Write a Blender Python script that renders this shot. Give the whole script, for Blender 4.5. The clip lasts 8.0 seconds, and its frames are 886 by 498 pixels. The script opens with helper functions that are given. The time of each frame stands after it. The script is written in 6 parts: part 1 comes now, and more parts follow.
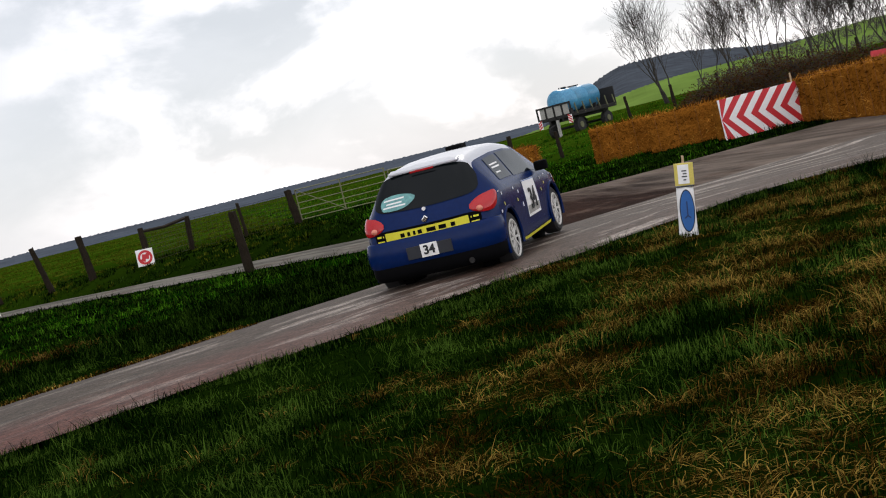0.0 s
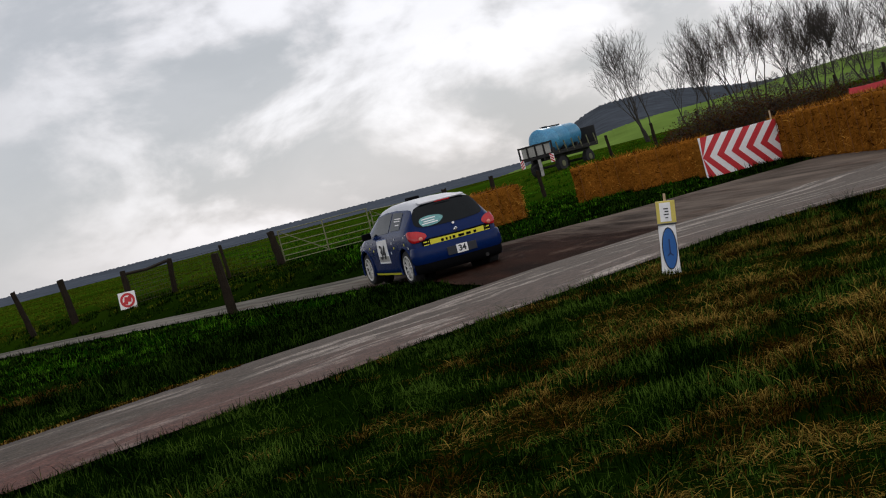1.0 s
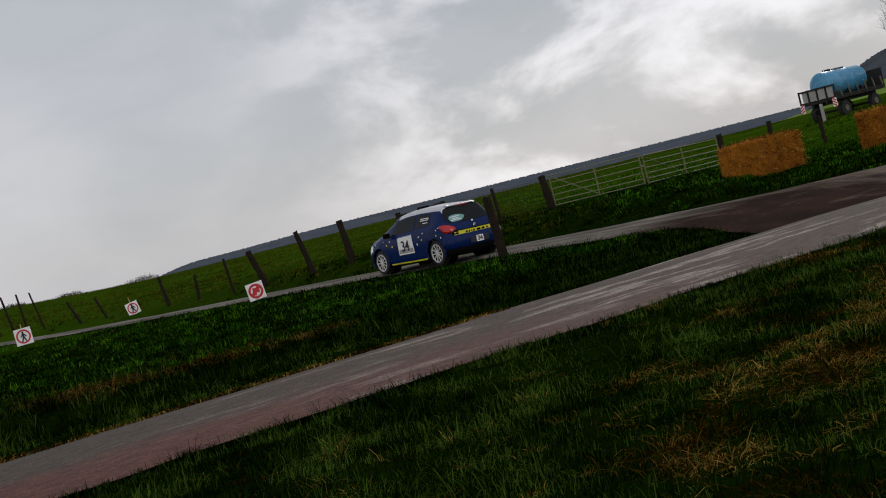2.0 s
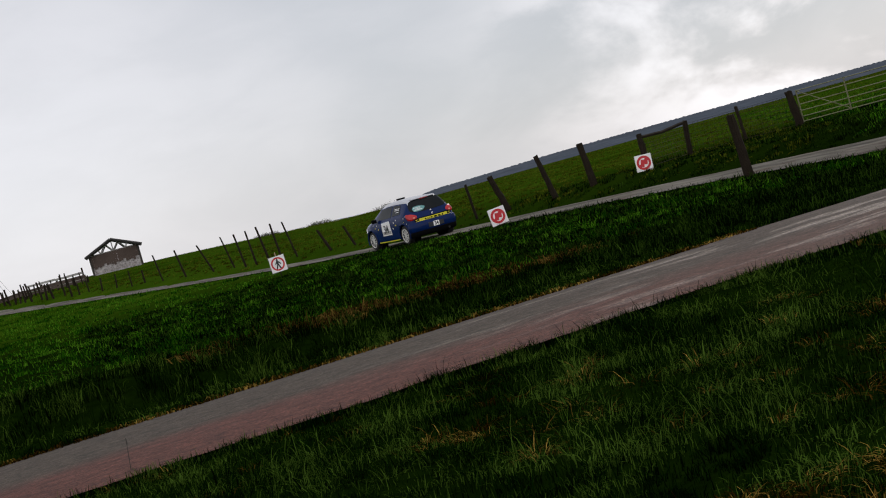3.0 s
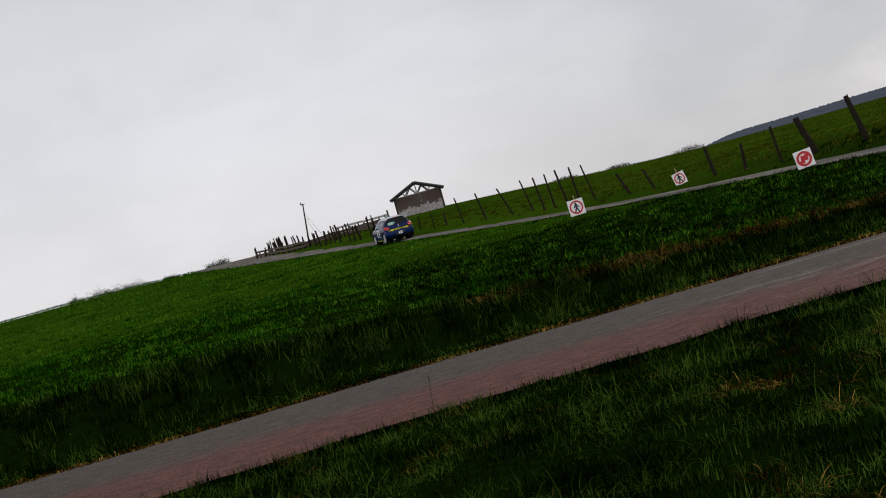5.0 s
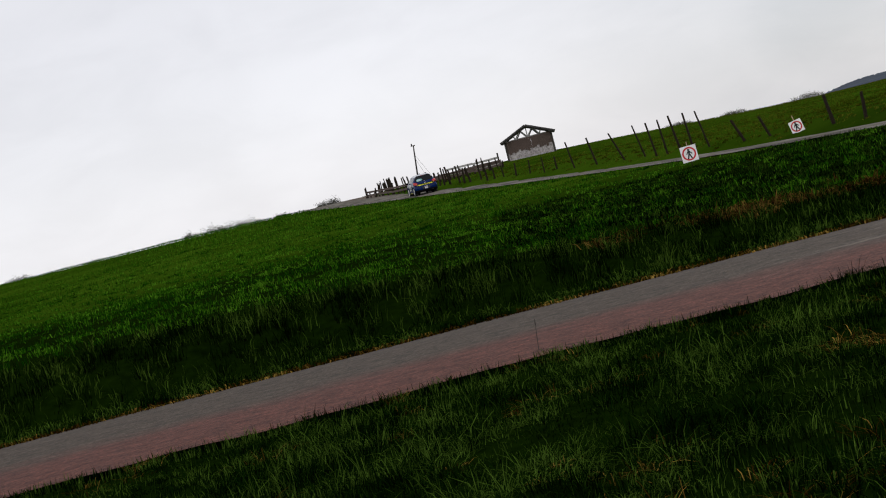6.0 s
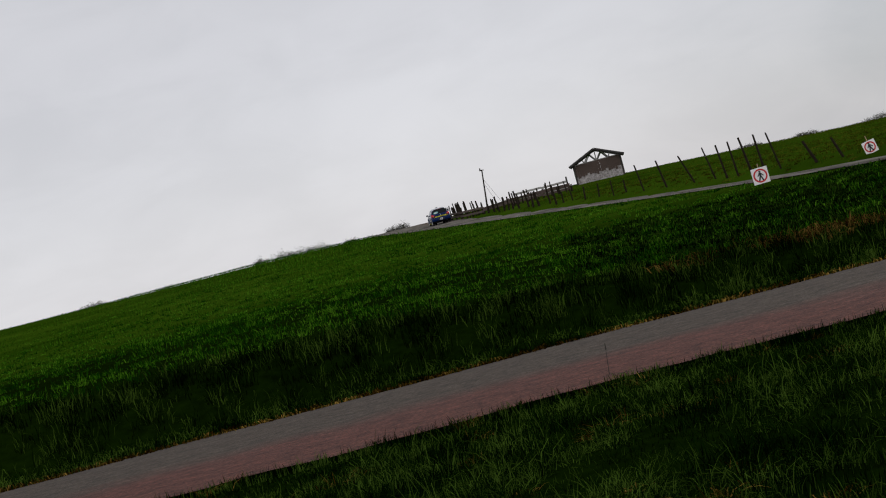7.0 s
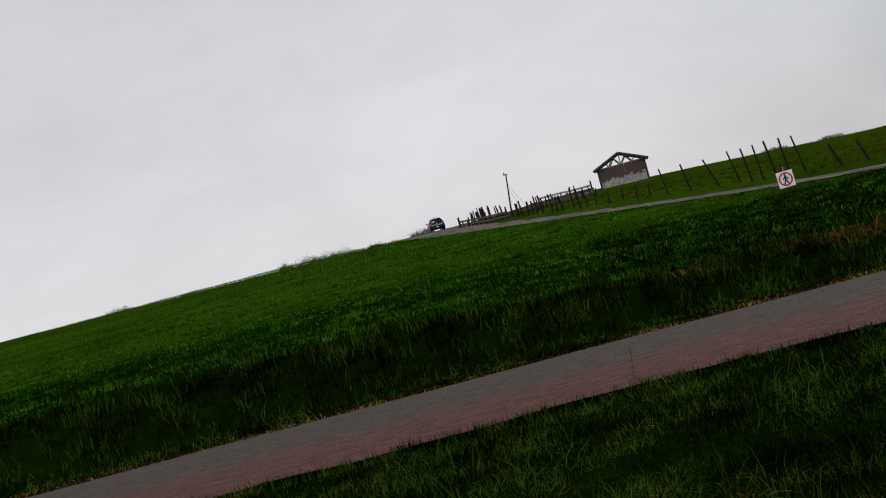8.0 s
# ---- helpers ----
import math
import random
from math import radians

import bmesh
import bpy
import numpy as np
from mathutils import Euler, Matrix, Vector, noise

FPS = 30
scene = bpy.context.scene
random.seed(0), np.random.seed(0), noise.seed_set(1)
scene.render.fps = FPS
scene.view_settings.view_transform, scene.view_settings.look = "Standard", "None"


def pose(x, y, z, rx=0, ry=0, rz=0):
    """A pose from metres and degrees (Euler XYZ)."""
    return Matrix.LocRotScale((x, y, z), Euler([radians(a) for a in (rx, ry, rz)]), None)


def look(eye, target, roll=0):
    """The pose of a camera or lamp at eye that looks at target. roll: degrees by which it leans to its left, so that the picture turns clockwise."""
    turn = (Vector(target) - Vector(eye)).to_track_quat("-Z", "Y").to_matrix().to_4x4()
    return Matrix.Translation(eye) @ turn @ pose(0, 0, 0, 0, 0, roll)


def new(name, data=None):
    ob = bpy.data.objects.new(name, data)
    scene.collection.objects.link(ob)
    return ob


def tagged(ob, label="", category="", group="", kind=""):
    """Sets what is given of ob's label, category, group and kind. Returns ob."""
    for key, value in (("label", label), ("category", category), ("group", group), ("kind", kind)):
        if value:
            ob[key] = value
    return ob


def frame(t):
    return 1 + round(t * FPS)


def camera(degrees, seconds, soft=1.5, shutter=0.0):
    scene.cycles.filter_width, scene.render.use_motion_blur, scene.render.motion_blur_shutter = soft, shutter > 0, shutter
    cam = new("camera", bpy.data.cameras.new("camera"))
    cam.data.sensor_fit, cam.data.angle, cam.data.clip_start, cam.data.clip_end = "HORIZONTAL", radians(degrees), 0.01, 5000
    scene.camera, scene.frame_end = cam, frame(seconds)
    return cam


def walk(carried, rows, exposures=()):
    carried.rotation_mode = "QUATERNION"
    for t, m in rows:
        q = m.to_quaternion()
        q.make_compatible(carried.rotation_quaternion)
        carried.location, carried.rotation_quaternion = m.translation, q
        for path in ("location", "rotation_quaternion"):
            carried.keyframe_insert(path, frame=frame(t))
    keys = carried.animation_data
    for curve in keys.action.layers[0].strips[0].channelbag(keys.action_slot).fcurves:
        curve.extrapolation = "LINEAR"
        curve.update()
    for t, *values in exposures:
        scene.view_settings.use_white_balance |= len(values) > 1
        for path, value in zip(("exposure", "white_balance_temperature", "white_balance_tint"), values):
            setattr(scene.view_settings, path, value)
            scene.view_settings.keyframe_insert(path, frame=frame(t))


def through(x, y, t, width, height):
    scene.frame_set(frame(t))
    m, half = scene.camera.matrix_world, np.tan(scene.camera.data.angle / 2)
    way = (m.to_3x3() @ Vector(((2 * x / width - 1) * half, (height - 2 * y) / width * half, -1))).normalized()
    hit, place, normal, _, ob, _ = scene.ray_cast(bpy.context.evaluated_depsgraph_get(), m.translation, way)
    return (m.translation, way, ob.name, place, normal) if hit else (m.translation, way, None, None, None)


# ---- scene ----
EYE = 1.5
cam = camera(36.4, 8.0, soft=1.1, shutter=0.0)
walk(cam, [
    (0.0, pose(0, 0, EYE, 85.991, 14.108, -11.460)),
    (0.2, pose(0, 0, EYE, 85.984, 13.752, -12.522)),
    (0.3, pose(0, 0, EYE, 86.570, 13.820, -12.990)),
    (0.5, pose(0, 0, EYE, 86.950, 13.863, -13.104)),
    (0.7, pose(0, 0, EYE, 87.387, 14.209, -12.957)),
    (1.0, pose(0, 0, EYE, 87.495, 14.611, -12.227)),
    (1.2, pose(0, 0, EYE, 87.526, 14.699, -10.315)),
    (1.5, pose(0, 0, EYE, 87.596, 14.964, -6.837)),
    (1.7, pose(0, 0, EYE, 87.865, 14.658, -4.275)),
    (2.0, pose(0, 0, EYE, 88.089, 14.045, -0.373)),
    (2.2, pose(0, 0, EYE, 87.961, 13.992, 1.433)),
    (3.3, pose(0, 0, EYE, 87.695, 15.775, 12.684)),
    (3.5, pose(0, 0, EYE, 88.021, 15.593, 13.755)),
    (3.7, pose(0, 0, EYE, 88.002, 15.682, 14.729)),
    (4.0, pose(0, 0, EYE, 88.267, 15.739, 16.618)),
    (4.2, pose(0, 0, EYE, 89.389, 15.699, 19.226)),
    (4.5, pose(0, 0, EYE, 88.784, 16.235, 22.634)),
    (4.7, pose(0, 0, EYE, 88.848, 15.957, 22.731)),
    (5.8, pose(0, 0, EYE, 87.565, 14.443, 26.977)),
    (6.0, pose(0, 0, EYE, 87.508, 14.419, 28.109)),
    (6.2, pose(0, 0, EYE, 88.765, 13.938, 29.876)),
    (6.5, pose(0, 0, EYE, 89.493, 14.296, 31.365)),
    (6.7, pose(0, 0, EYE, 89.244, 14.459, 31.163)),
    (7.0, pose(0, 0, EYE, 89.309, 14.847, 31.131)),
    (7.2, pose(0, 0, EYE, 89.410, 14.860, 31.600)),
    (7.5, pose(0, 0, EYE, 89.939, 15.050, 32.305)),
    (7.7, pose(0, 0, EYE, 89.777, 15.032, 32.038)),
    (8.0, pose(0, 0, EYE, 89.779, 15.005, 32.193)),
], exposures=[(0.0, 0.16), (0.5, 0.12), (1.0, -0.36), (1.5, -0.48), (2.0, -0.53), (2.2, -0.50), (3.3, -0.15), (3.5, -0.12), (4.0, -0.15), (4.5, -0.42), (4.7, -0.42), (5.8, -0.12), (6.0, -0.15), (6.5, -0.45), (7.0, -0.47), (7.5, -0.42), (8.0, -0.45)])

# ---- world and light ----
def make_world():
    """Broken overcast: grey stratus, brighter where the sun stands behind it, with white cumulus towards the sun."""
    w = bpy.data.worlds.new("overcast_sky")
    scene.world = w
    w.use_nodes = True
    nt = w.node_tree
    nt.nodes.clear()
    N, L = nt.nodes.new, nt.links.new

    def math_node(op, a, b=None, c=None):
        m = N("ShaderNodeMath")
        m.operation = op
        for i, v in enumerate((a, b, c)):
            if v is None:
                continue
            if isinstance(v, (int, float)):
                m.inputs[i].default_value = v
            else:
                L(v, m.inputs[i])
        return m.outputs[0]

    def ramp(v, a, b, lo=0.0, hi=1.0):
        m = N("ShaderNodeMapRange")
        m.interpolation_type = "SMOOTHSTEP"
        L(v, m.inputs[0])
        m.inputs[1].default_value, m.inputs[2].default_value, m.inputs[3].default_value, m.inputs[4].default_value = a, b, lo, hi
        return m.outputs[0]

    def cloud(scale, detail, rough, stretch, distort=0.0, shift=0.0):
        mp = N("ShaderNodeMapping")
        mp.inputs["Scale"].default_value = (1, 1, stretch)
        mp.inputs["Location"].default_value = (shift, shift * 0.6, 0)
        L(co.outputs["Generated"], mp.inputs[0])
        n = N("ShaderNodeTexNoise")
        n.inputs["Scale"].default_value, n.inputs["Detail"].default_value = scale, detail
        n.inputs["Roughness"].default_value, n.inputs["Distortion"].default_value = rough, distort
        L(mp.outputs[0], n.inputs["Vector"])
        return n.outputs["Fac"]

    co = N("ShaderNodeTexCoord")
    dot = N("ShaderNodeVectorMath")
    dot.operation = "DOT_PRODUCT"
    aim = Vector((math.sin(radians(13)), math.cos(radians(13)), 0.15)).normalized()
    dot.inputs[1].default_value = aim
    L(co.outputs["Generated"], dot.inputs[0])
    near_sun = ramp(dot.outputs["Value"], 0.925, 0.992)
    sep = N("ShaderNodeSeparateXYZ")
    L(co.outputs["Generated"], sep.inputs[0])
    low = ramp(sep.outputs[2], 0.6, 0.02, 0.62, 1.0)
    stratus = ramp(cloud(2.6, 3.0, 0.5, 2.0, 0.2), 0.32, 0.68, SKY_LOW, SKY_HIGH)
    wisps = ramp(cloud(9.0, 5.0, 0.55, 2.4, 0.4, 3.0), 0.3, 0.7, -0.03, 0.03)
    heaps = ramp(cloud(7.5, 9.0, 0.54, 1.7, 0.2, 7.4), 0.42, 0.60, -0.02, 0.50)
    v = math_node("ADD", stratus, wisps)
    v = math_node("MULTIPLY_ADD", heaps, near_sun, v)
    second = N("ShaderNodeVectorMath")
    second.operation = "DOT_PRODUCT"
    second.inputs[1].default_value = Vector((math.sin(radians(-42)), math.cos(radians(-42)), 0.22)).normalized()
    L(co.outputs["Generated"], second.inputs[0])
    v = math_node("ADD", v, ramp(second.outputs["Value"], 0.86, 0.99, -0.03, 0.19))
    v = math_node("MULTIPLY", v, low)
    # added fill: unseen sky behind the viewer is raised to light camera-facing sides
    back_fill = N("ShaderNodeVectorMath")
    back_fill.operation = "DOT_PRODUCT"
    back_fill.inputs[1].default_value = Vector((0.12, -0.90, 0.38)).normalized()
    L(co.outputs["Generated"], back_fill.inputs[0])
    v = math_node("MULTIPLY", v, ramp(back_fill.outputs["Value"], -0.25, 0.75, 1.0, 2.4))
    sky = N("ShaderNodeTexSky")
    sky.sky_type, sky.sun_disc = "NISHITA", False
    sky.sun_elevation, sky.sun_rotation = radians(38), radians(22)
    dim = N("ShaderNodeVectorMath")
    dim.operation = "SCALE"
    dim.inputs["Scale"].default_value = 0.012
    L(sky.outputs[0], dim.inputs[0])
    tint = N("ShaderNodeMix")
    tint.data_type = "RGBA"
    L(ramp(v, 0.45, 0.85), tint.inputs[0])
    tint.inputs[6].default_value, tint.inputs[7].default_value = (0.93, 0.985, 1.07, 1), (1.0, 0.995, 1.045, 1)
    grey = N("ShaderNodeVectorMath")
    grey.operation = "SCALE"
    L(tint.outputs[2], grey.inputs[0])
    L(v, grey.inputs["Scale"])
    add = N("ShaderNodeVectorMath")
    L(grey.outputs[0], add.inputs[0])
    L(dim.outputs[0], add.inputs[1])
    bg, out = N("ShaderNodeBackground"), N("ShaderNodeOutputWorld")
    bg.inputs[1].default_value = 1.0
    L(add.outputs[0], bg.inputs[0])
    L(bg.outputs[0], out.inputs[0])


SKY_LOW, SKY_HIGH = 0.67, 0.76
make_world()
sun = new("sun", bpy.data.lights.new("sun", "SUN"))
sun.data.energy, sun.data.angle, sun.data.color = 1.0, radians(12), (1.0, 0.95, 0.88)
sun.matrix_world = look((0, 0, 50), (-14, -35, 20))

# ---- the lie of the land ----
def step(a, b, v):
    u = min(1.0, max(0.0, (v - a) / (b - a)))
    return u * u * (3 - 2 * u)


RD = (math.cos(radians(31)), math.sin(radians(31)))


def road_sn(x, y):
    """Along and across the lane: s runs with it, n grows away from the viewer's verge."""
    return x * RD[0] + y * RD[1], -x * RD[1] + y * RD[0]


def road_xy(s, n):
    return s * RD[0] - n * RD[1], s * RD[1] + n * RD[0]


# the farm track's middle line, with its half widths towards the viewer and away
TRACK = [(11.5, 20.0, 8.6, 10.0), (9.0, 23.3, 5.9, 8.4), (7.2, 25.6, 3.5, 5.2), (5.8, 27.5, 2.0, 3.2), (3.1, 31.0, 1.3, 2.0), (-0.3, 35.0, 0.9, 1.6), (-14.6, 50.0, 0.10, 1.5),
         (-27.2, 63.8, 0.05, 1.5), (-45.4, 83.7, 1.0, 1.5), (-62.6, 104.0, 3.6, 1.6), (-79.6, 126.4, 5.0, 2.3), (-96, 150, 2.5, 2.5)]


def track_at(x, y):
    """Signed distance from the track's middle line, positive on the far side, and the distance to its edge, negative on it."""
    best = (1e9, 0, 0)
    for (ax, ay, na, fa), (bx, by, nb, fb) in zip(TRACK, TRACK[1:]):
        dx, dy = bx - ax, by - ay
        u = min(1, max(0, ((x - ax) * dx + (y - ay) * dy) / (dx * dx + dy * dy)))
        px, py = x - ax - u * dx, y - ay - u * dy
        d = math.hypot(px, py)
        if d < best[0]:
            side = 1 if px * dy - py * dx > 0 else -1
            best = (d, side, d - (fa + (fb - fa) * u if side > 0 else na + (nb - na) * u))
    return best[0] * best[1], best[2]


def land(x, y):
    """Height of the ground."""
    r, az = math.hypot(x, y), math.degrees(math.atan2(x, y))
    s, n = road_sn(x, y)
    rise = 3.0 + 0.45 * step(-31, -40, az) - 1.85 * step(-27, -10, az)
    if az > 100 or az < -130:
        rise = 0.8
    east = step(13, 18, az)
    z = 0.08 + (1 - east) * rise * step(28, 172, r) + east * 1.35 * step(28, 105, r)
    z -= (z + 25) * step(190, 900, r) * 0.9
    z -= 0.10 * math.exp(-((x - 3.5) ** 2 + (y - 28) ** 2) / 98)
    bank = step(16.4, 19.2, n) * step(9, -5, s) * (1 - 0.75 * step(33, 56, r))
    z += 0.50 * bank - 0.34 * step(14.7, 15.7, n) * step(18.0, 16.3, n) * step(9, 1, s)
    if 20 < r < 140 and y > 5:
        off, edge = track_at(x, y)
        if off > 0:
            z += 0.38 * step(0.0, 1.9, edge) * step(140, 100, r) * step(15.5, 10.5, az)
    return z


# ---- helpers for meshes and materials ----
def mat(name, base, rough=0.7, metal=0.0, vary=0.25, scale=6.0, fine=60.0, bump=0.2, second=None, transmit=0.0, spec=0.5):
    m = bpy.data.materials.new(name)
    m.use_nodes = True
    nt = m.node_tree
    N, L = nt.nodes.new, nt.links.new
    b = nt.nodes["Principled BSDF"]
    b.inputs["Roughness"].default_value, b.inputs["Metallic"].default_value = rough, metal
    b.inputs["Specular IOR Level"].default_value = spec
    if transmit:
        b.inputs["Transmission Weight"].default_value = transmit
    co = N("ShaderNodeTexCoord")
    n1, n2 = N("ShaderNodeTexNoise"), N("ShaderNodeTexNoise")
    n1.inputs["Scale"].default_value, n2.inputs["Scale"].default_value = scale, fine
    n1.inputs["Detail"].default_value, n2.inputs["Detail"].default_value = 4, 3
    L(co.outputs["Object"], n1.inputs["Vector"])
    L(co.outputs["Object"], n2.inputs["Vector"])
    mx = N("ShaderNodeMix")
    mx.data_type = "RGBA"
    dark = [c * (1 - vary) for c in base]
    mx.inputs[6].default_value = (*dark, 1)
    mx.inputs[7].default_value = (*(second or [min(1, c * (1 + vary)) for c in base]), 1)
    add = N("ShaderNodeMath")
    add.operation = "MULTIPLY_ADD"
    add.inputs[1].default_value = 0.6
    L(n1.outputs["Fac"], add.inputs[0])
    hf = N("ShaderNodeMath")
    hf.operation = "MULTIPLY_ADD"
    hf.inputs[1].default_value, hf.inputs[2].default_value = 1.2, -0.4
    L(n2.outputs["Fac"], hf.inputs[0])
    L(hf.outputs[0], add.inputs[2])
    L(add.outputs[0], mx.inputs[0])
    L(mx.outputs[2], b.inputs["Base Color"])
    if bump:
        bp = N("ShaderNodeBump")
        bp.inputs["Strength"].default_value, bp.inputs["Distance"].default_value = bump, 0.01
        L(n2.outputs["Fac"], bp.inputs["Height"])
        L(bp.outputs[0], b.inputs["Normal"])
    return m


def mesh_of(name, bm, material):
    me = bpy.data.meshes.new(name)
    bmesh.ops.recalc_face_normals(bm, faces=bm.faces[:])
    bm.to_mesh(me)
    bm.free()
    for m in material if isinstance(material, (list, tuple)) else [material]:
        me.materials.append(m)
    return me


def part(name, bm, material, parent=None, label="", smooth=False):
    me = mesh_of(name, bm, material)
    if smooth:
        me.polygons.foreach_set("use_smooth", [True] * len(me.polygons))
    ob = new(name, me)
    ob.parent = parent
    if label:
        ob["label"] = label
    return ob


def box(sx, sy, sz, at=(0, 0, 0), bevel=0.0, rot=None, bm=None):
    """A box with bevelled edges, its middle at the given place."""
    own = bmesh.new()
    bmesh.ops.create_cube(own, size=1.0)
    bmesh.ops.scale(own, vec=(sx, sy, sz), verts=own.verts[:])
    if bevel:
        bmesh.ops.bevel(own, geom=own.edges[:], offset=bevel, segments=2, affect="EDGES", profile=0.6)
    m = Matrix.Translation(at)
    if rot is not None:
        m = m @ rot
    bmesh.ops.transform(own, matrix=m, verts=own.verts[:])
    return joined(bm, own)


def joined(bm, own):
    if bm is None:
        return own
    me = bpy.data.meshes.new("joint")
    own.to_mesh(me)
    own.free()
    bm.from_mesh(me)
    bpy.data.meshes.remove(me)
    return bm


def tube(a, b, ra, rb=None, seg=8, bm=None):
    """A round bar from a to b."""
    a, b = Vector(a), Vector(b)
    own = bmesh.new()
    d = b - a
    bmesh.ops.create_cone(own, cap_ends=True, segments=seg, radius1=ra, radius2=ra if rb is None else rb, depth=d.length)
    m = Matrix.Translation((a + b) / 2) @ d.to_track_quat("Z", "Y").to_matrix().to_4x4()
    bmesh.ops.transform(own, matrix=m, verts=own.verts[:])
    return joined(bm, own)


def roughen(bm, amount, scale, seed=0.0):
    for v in bm.verts:
        v.co += Vector(noise.noise_vector(v.co * scale + Vector((seed, seed * 0.7, 0)))) * amount
    return bm


def thing(name, x, y, z=None, turn=0.0, label="", category="", group="", kind=""):
    ob = new(name)
    ob.matrix_basis = pose(x, y, land(x, y) if z is None else z, 0, 0, turn)
    return tagged(ob, label, category, group, kind)


# ---- materials ----
def ground_material():
    """Turf near black as painted shade under the tufts; brighter pasture by distance from the viewer."""
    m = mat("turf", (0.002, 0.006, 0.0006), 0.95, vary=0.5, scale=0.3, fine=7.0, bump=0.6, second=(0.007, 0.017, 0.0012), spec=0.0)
    nt = m.node_tree
    N, L = nt.nodes.new, nt.links.new
    b = nt.nodes["Principled BSDF"]
    verge = b.inputs["Base Color"].links[0].from_socket
    co, ln, mr, nz = N("ShaderNodeTexCoord"), N("ShaderNodeVectorMath"), N("ShaderNodeMapRange"), N("ShaderNodeTexNoise")
    ln.operation = "LENGTH"
    L(co.outputs["Object"], ln.inputs[0])
    L(ln.outputs["Value"], mr.inputs[0])
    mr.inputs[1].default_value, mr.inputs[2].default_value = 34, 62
    nz.inputs["Scale"].default_value, nz.inputs["Detail"].default_value = 0.11, 8
    nz.inputs["Roughness"].default_value = 0.65
    L(co.outputs["Object"], nz.inputs["Vector"])
    pas = N("ShaderNodeValToRGB")
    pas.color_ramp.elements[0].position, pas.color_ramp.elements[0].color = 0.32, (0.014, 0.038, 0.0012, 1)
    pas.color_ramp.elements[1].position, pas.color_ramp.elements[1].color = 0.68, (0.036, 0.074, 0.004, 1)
    L(nz.outputs["Fac"], pas.inputs[0])
    mx = N("ShaderNodeMix")
    mx.data_type = "RGBA"
    L(mr.outputs[0], mx.inputs[0])
    L(verge, mx.inputs[6])
    L(pas.outputs[0], mx.inputs[7])
    L(mx.outputs[2], b.inputs["Base Color"])
    return m


M_SOIL = ground_material()


def leafy(name, a, b, c, through=0.25, rough=0.5, gloss=0.0, patch=1.5):
    """Blades and leaves: colour by the piece, some light let through."""
    m = bpy.data.materials.new(name)
    m.use_nodes = True
    nt = m.node_tree
    N, L = nt.nodes.new, nt.links.new
    geo, ramp = N("ShaderNodeNewGeometry"), N("ShaderNodeValToRGB")
    co, big = N("ShaderNodeTexCoord"), N("ShaderNodeTexNoise")
    big.inputs["Scale"].default_value, big.inputs["Detail"].default_value = patch, 5
    L(co.outputs["Object"], big.inputs["Vector"])
    mixv = N("ShaderNodeMix")
    mixv.inputs[0].default_value = 0.46
    L(geo.outputs["Random Per Island"], mixv.inputs[2])
    # noise stretched so its patches imitate shaded hollows and lit clumps
    spread = N("ShaderNodeMapRange")
    spread.inputs[1].default_value, spread.inputs[2].default_value = 0.33, 0.67
    L(big.outputs["Fac"], spread.inputs[0])
    L(spread.outputs[0], mixv.inputs[3])
    L(mixv.outputs[0], ramp.inputs[0])
    cr = ramp.color_ramp
    cr.elements[0].position, cr.elements[0].color = 0.28, (*a, 1)
    cr.elements[1].position, cr.elements[1].color = 0.84, (*c, 1)
    cr.elements.new(0.55).color = (*b, 1)
    bs = nt.nodes["Principled BSDF"]
    bs.inputs["Roughness"].default_value, bs.inputs["Specular IOR Level"].default_value = rough, gloss
    L(ramp.outputs[0], bs.inputs["Base Color"])
    tr, sh = N("ShaderNodeBsdfTranslucent"), N("ShaderNodeMixShader")
    L(ramp.outputs[0], tr.inputs[0])
    sh.inputs[0].default_value = through
    L(bs.outputs[0], sh.inputs[1])
    L(tr.outputs[0], sh.inputs[2])
    L(sh.outputs[0], nt.nodes["Material Output"].inputs[0])
    return m


# Blade ramp paints sky highlights as its bright end, shaded gaps as its dark end.
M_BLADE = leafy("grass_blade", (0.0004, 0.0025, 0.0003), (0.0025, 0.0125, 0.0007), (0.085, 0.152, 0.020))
# Darker copies of grass_blade; the ditch one stands in for shade.
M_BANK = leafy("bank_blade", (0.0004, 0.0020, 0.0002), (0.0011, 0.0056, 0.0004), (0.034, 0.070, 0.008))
M_DITCHSHADE = leafy("shaded_ditch_grass", (0.0004, 0.0020, 0.0002), (0.0018, 0.0085, 0.0004), (0.065, 0.118, 0.015), 0.12)
M_GRAZED = leafy("grazed_grass", (0.022, 0.028, 0.0010), (0.050, 0.061, 0.0040), (0.110, 0.126, 0.012), patch=0.4)
M_PASTURE = leafy("pasture_grass", (0.0030, 0.022, 0.0005), (0.016, 0.080, 0.0014), (0.095, 0.235, 0.014), patch=0.5)
M_STRAW = leafy("dry_grass", (0.012, 0.005, 0.001), (0.062, 0.031, 0.004), (0.390, 0.250, 0.056), 0.25)
M_BRACKEN = leafy("dead_bracken", (0.010, 0.004, 0.001), (0.045, 0.021, 0.005), (0.180, 0.110, 0.026), 0.25)
M_TWIG = mat("bare_twig", (0.045, 0.036, 0.030), 0.9, vary=0.4, scale=2, fine=12, bump=0.2)
M_BRAMBLE = leafy("bramble", (0.020, 0.009, 0.004), (0.075, 0.030, 0.012), (0.060, 0.065, 0.014), 0.25)
M_BARK = mat("bark", (0.040, 0.034, 0.028), 0.95, vary=0.5, scale=3, fine=22, bump=0.8)
M_PLASTER = mat("stained_plaster", (0.07, 0.050, 0.042), 0.95, vary=0.5, scale=1.5, fine=6, bump=0.5, second=(0.60, 0.55, 0.53))
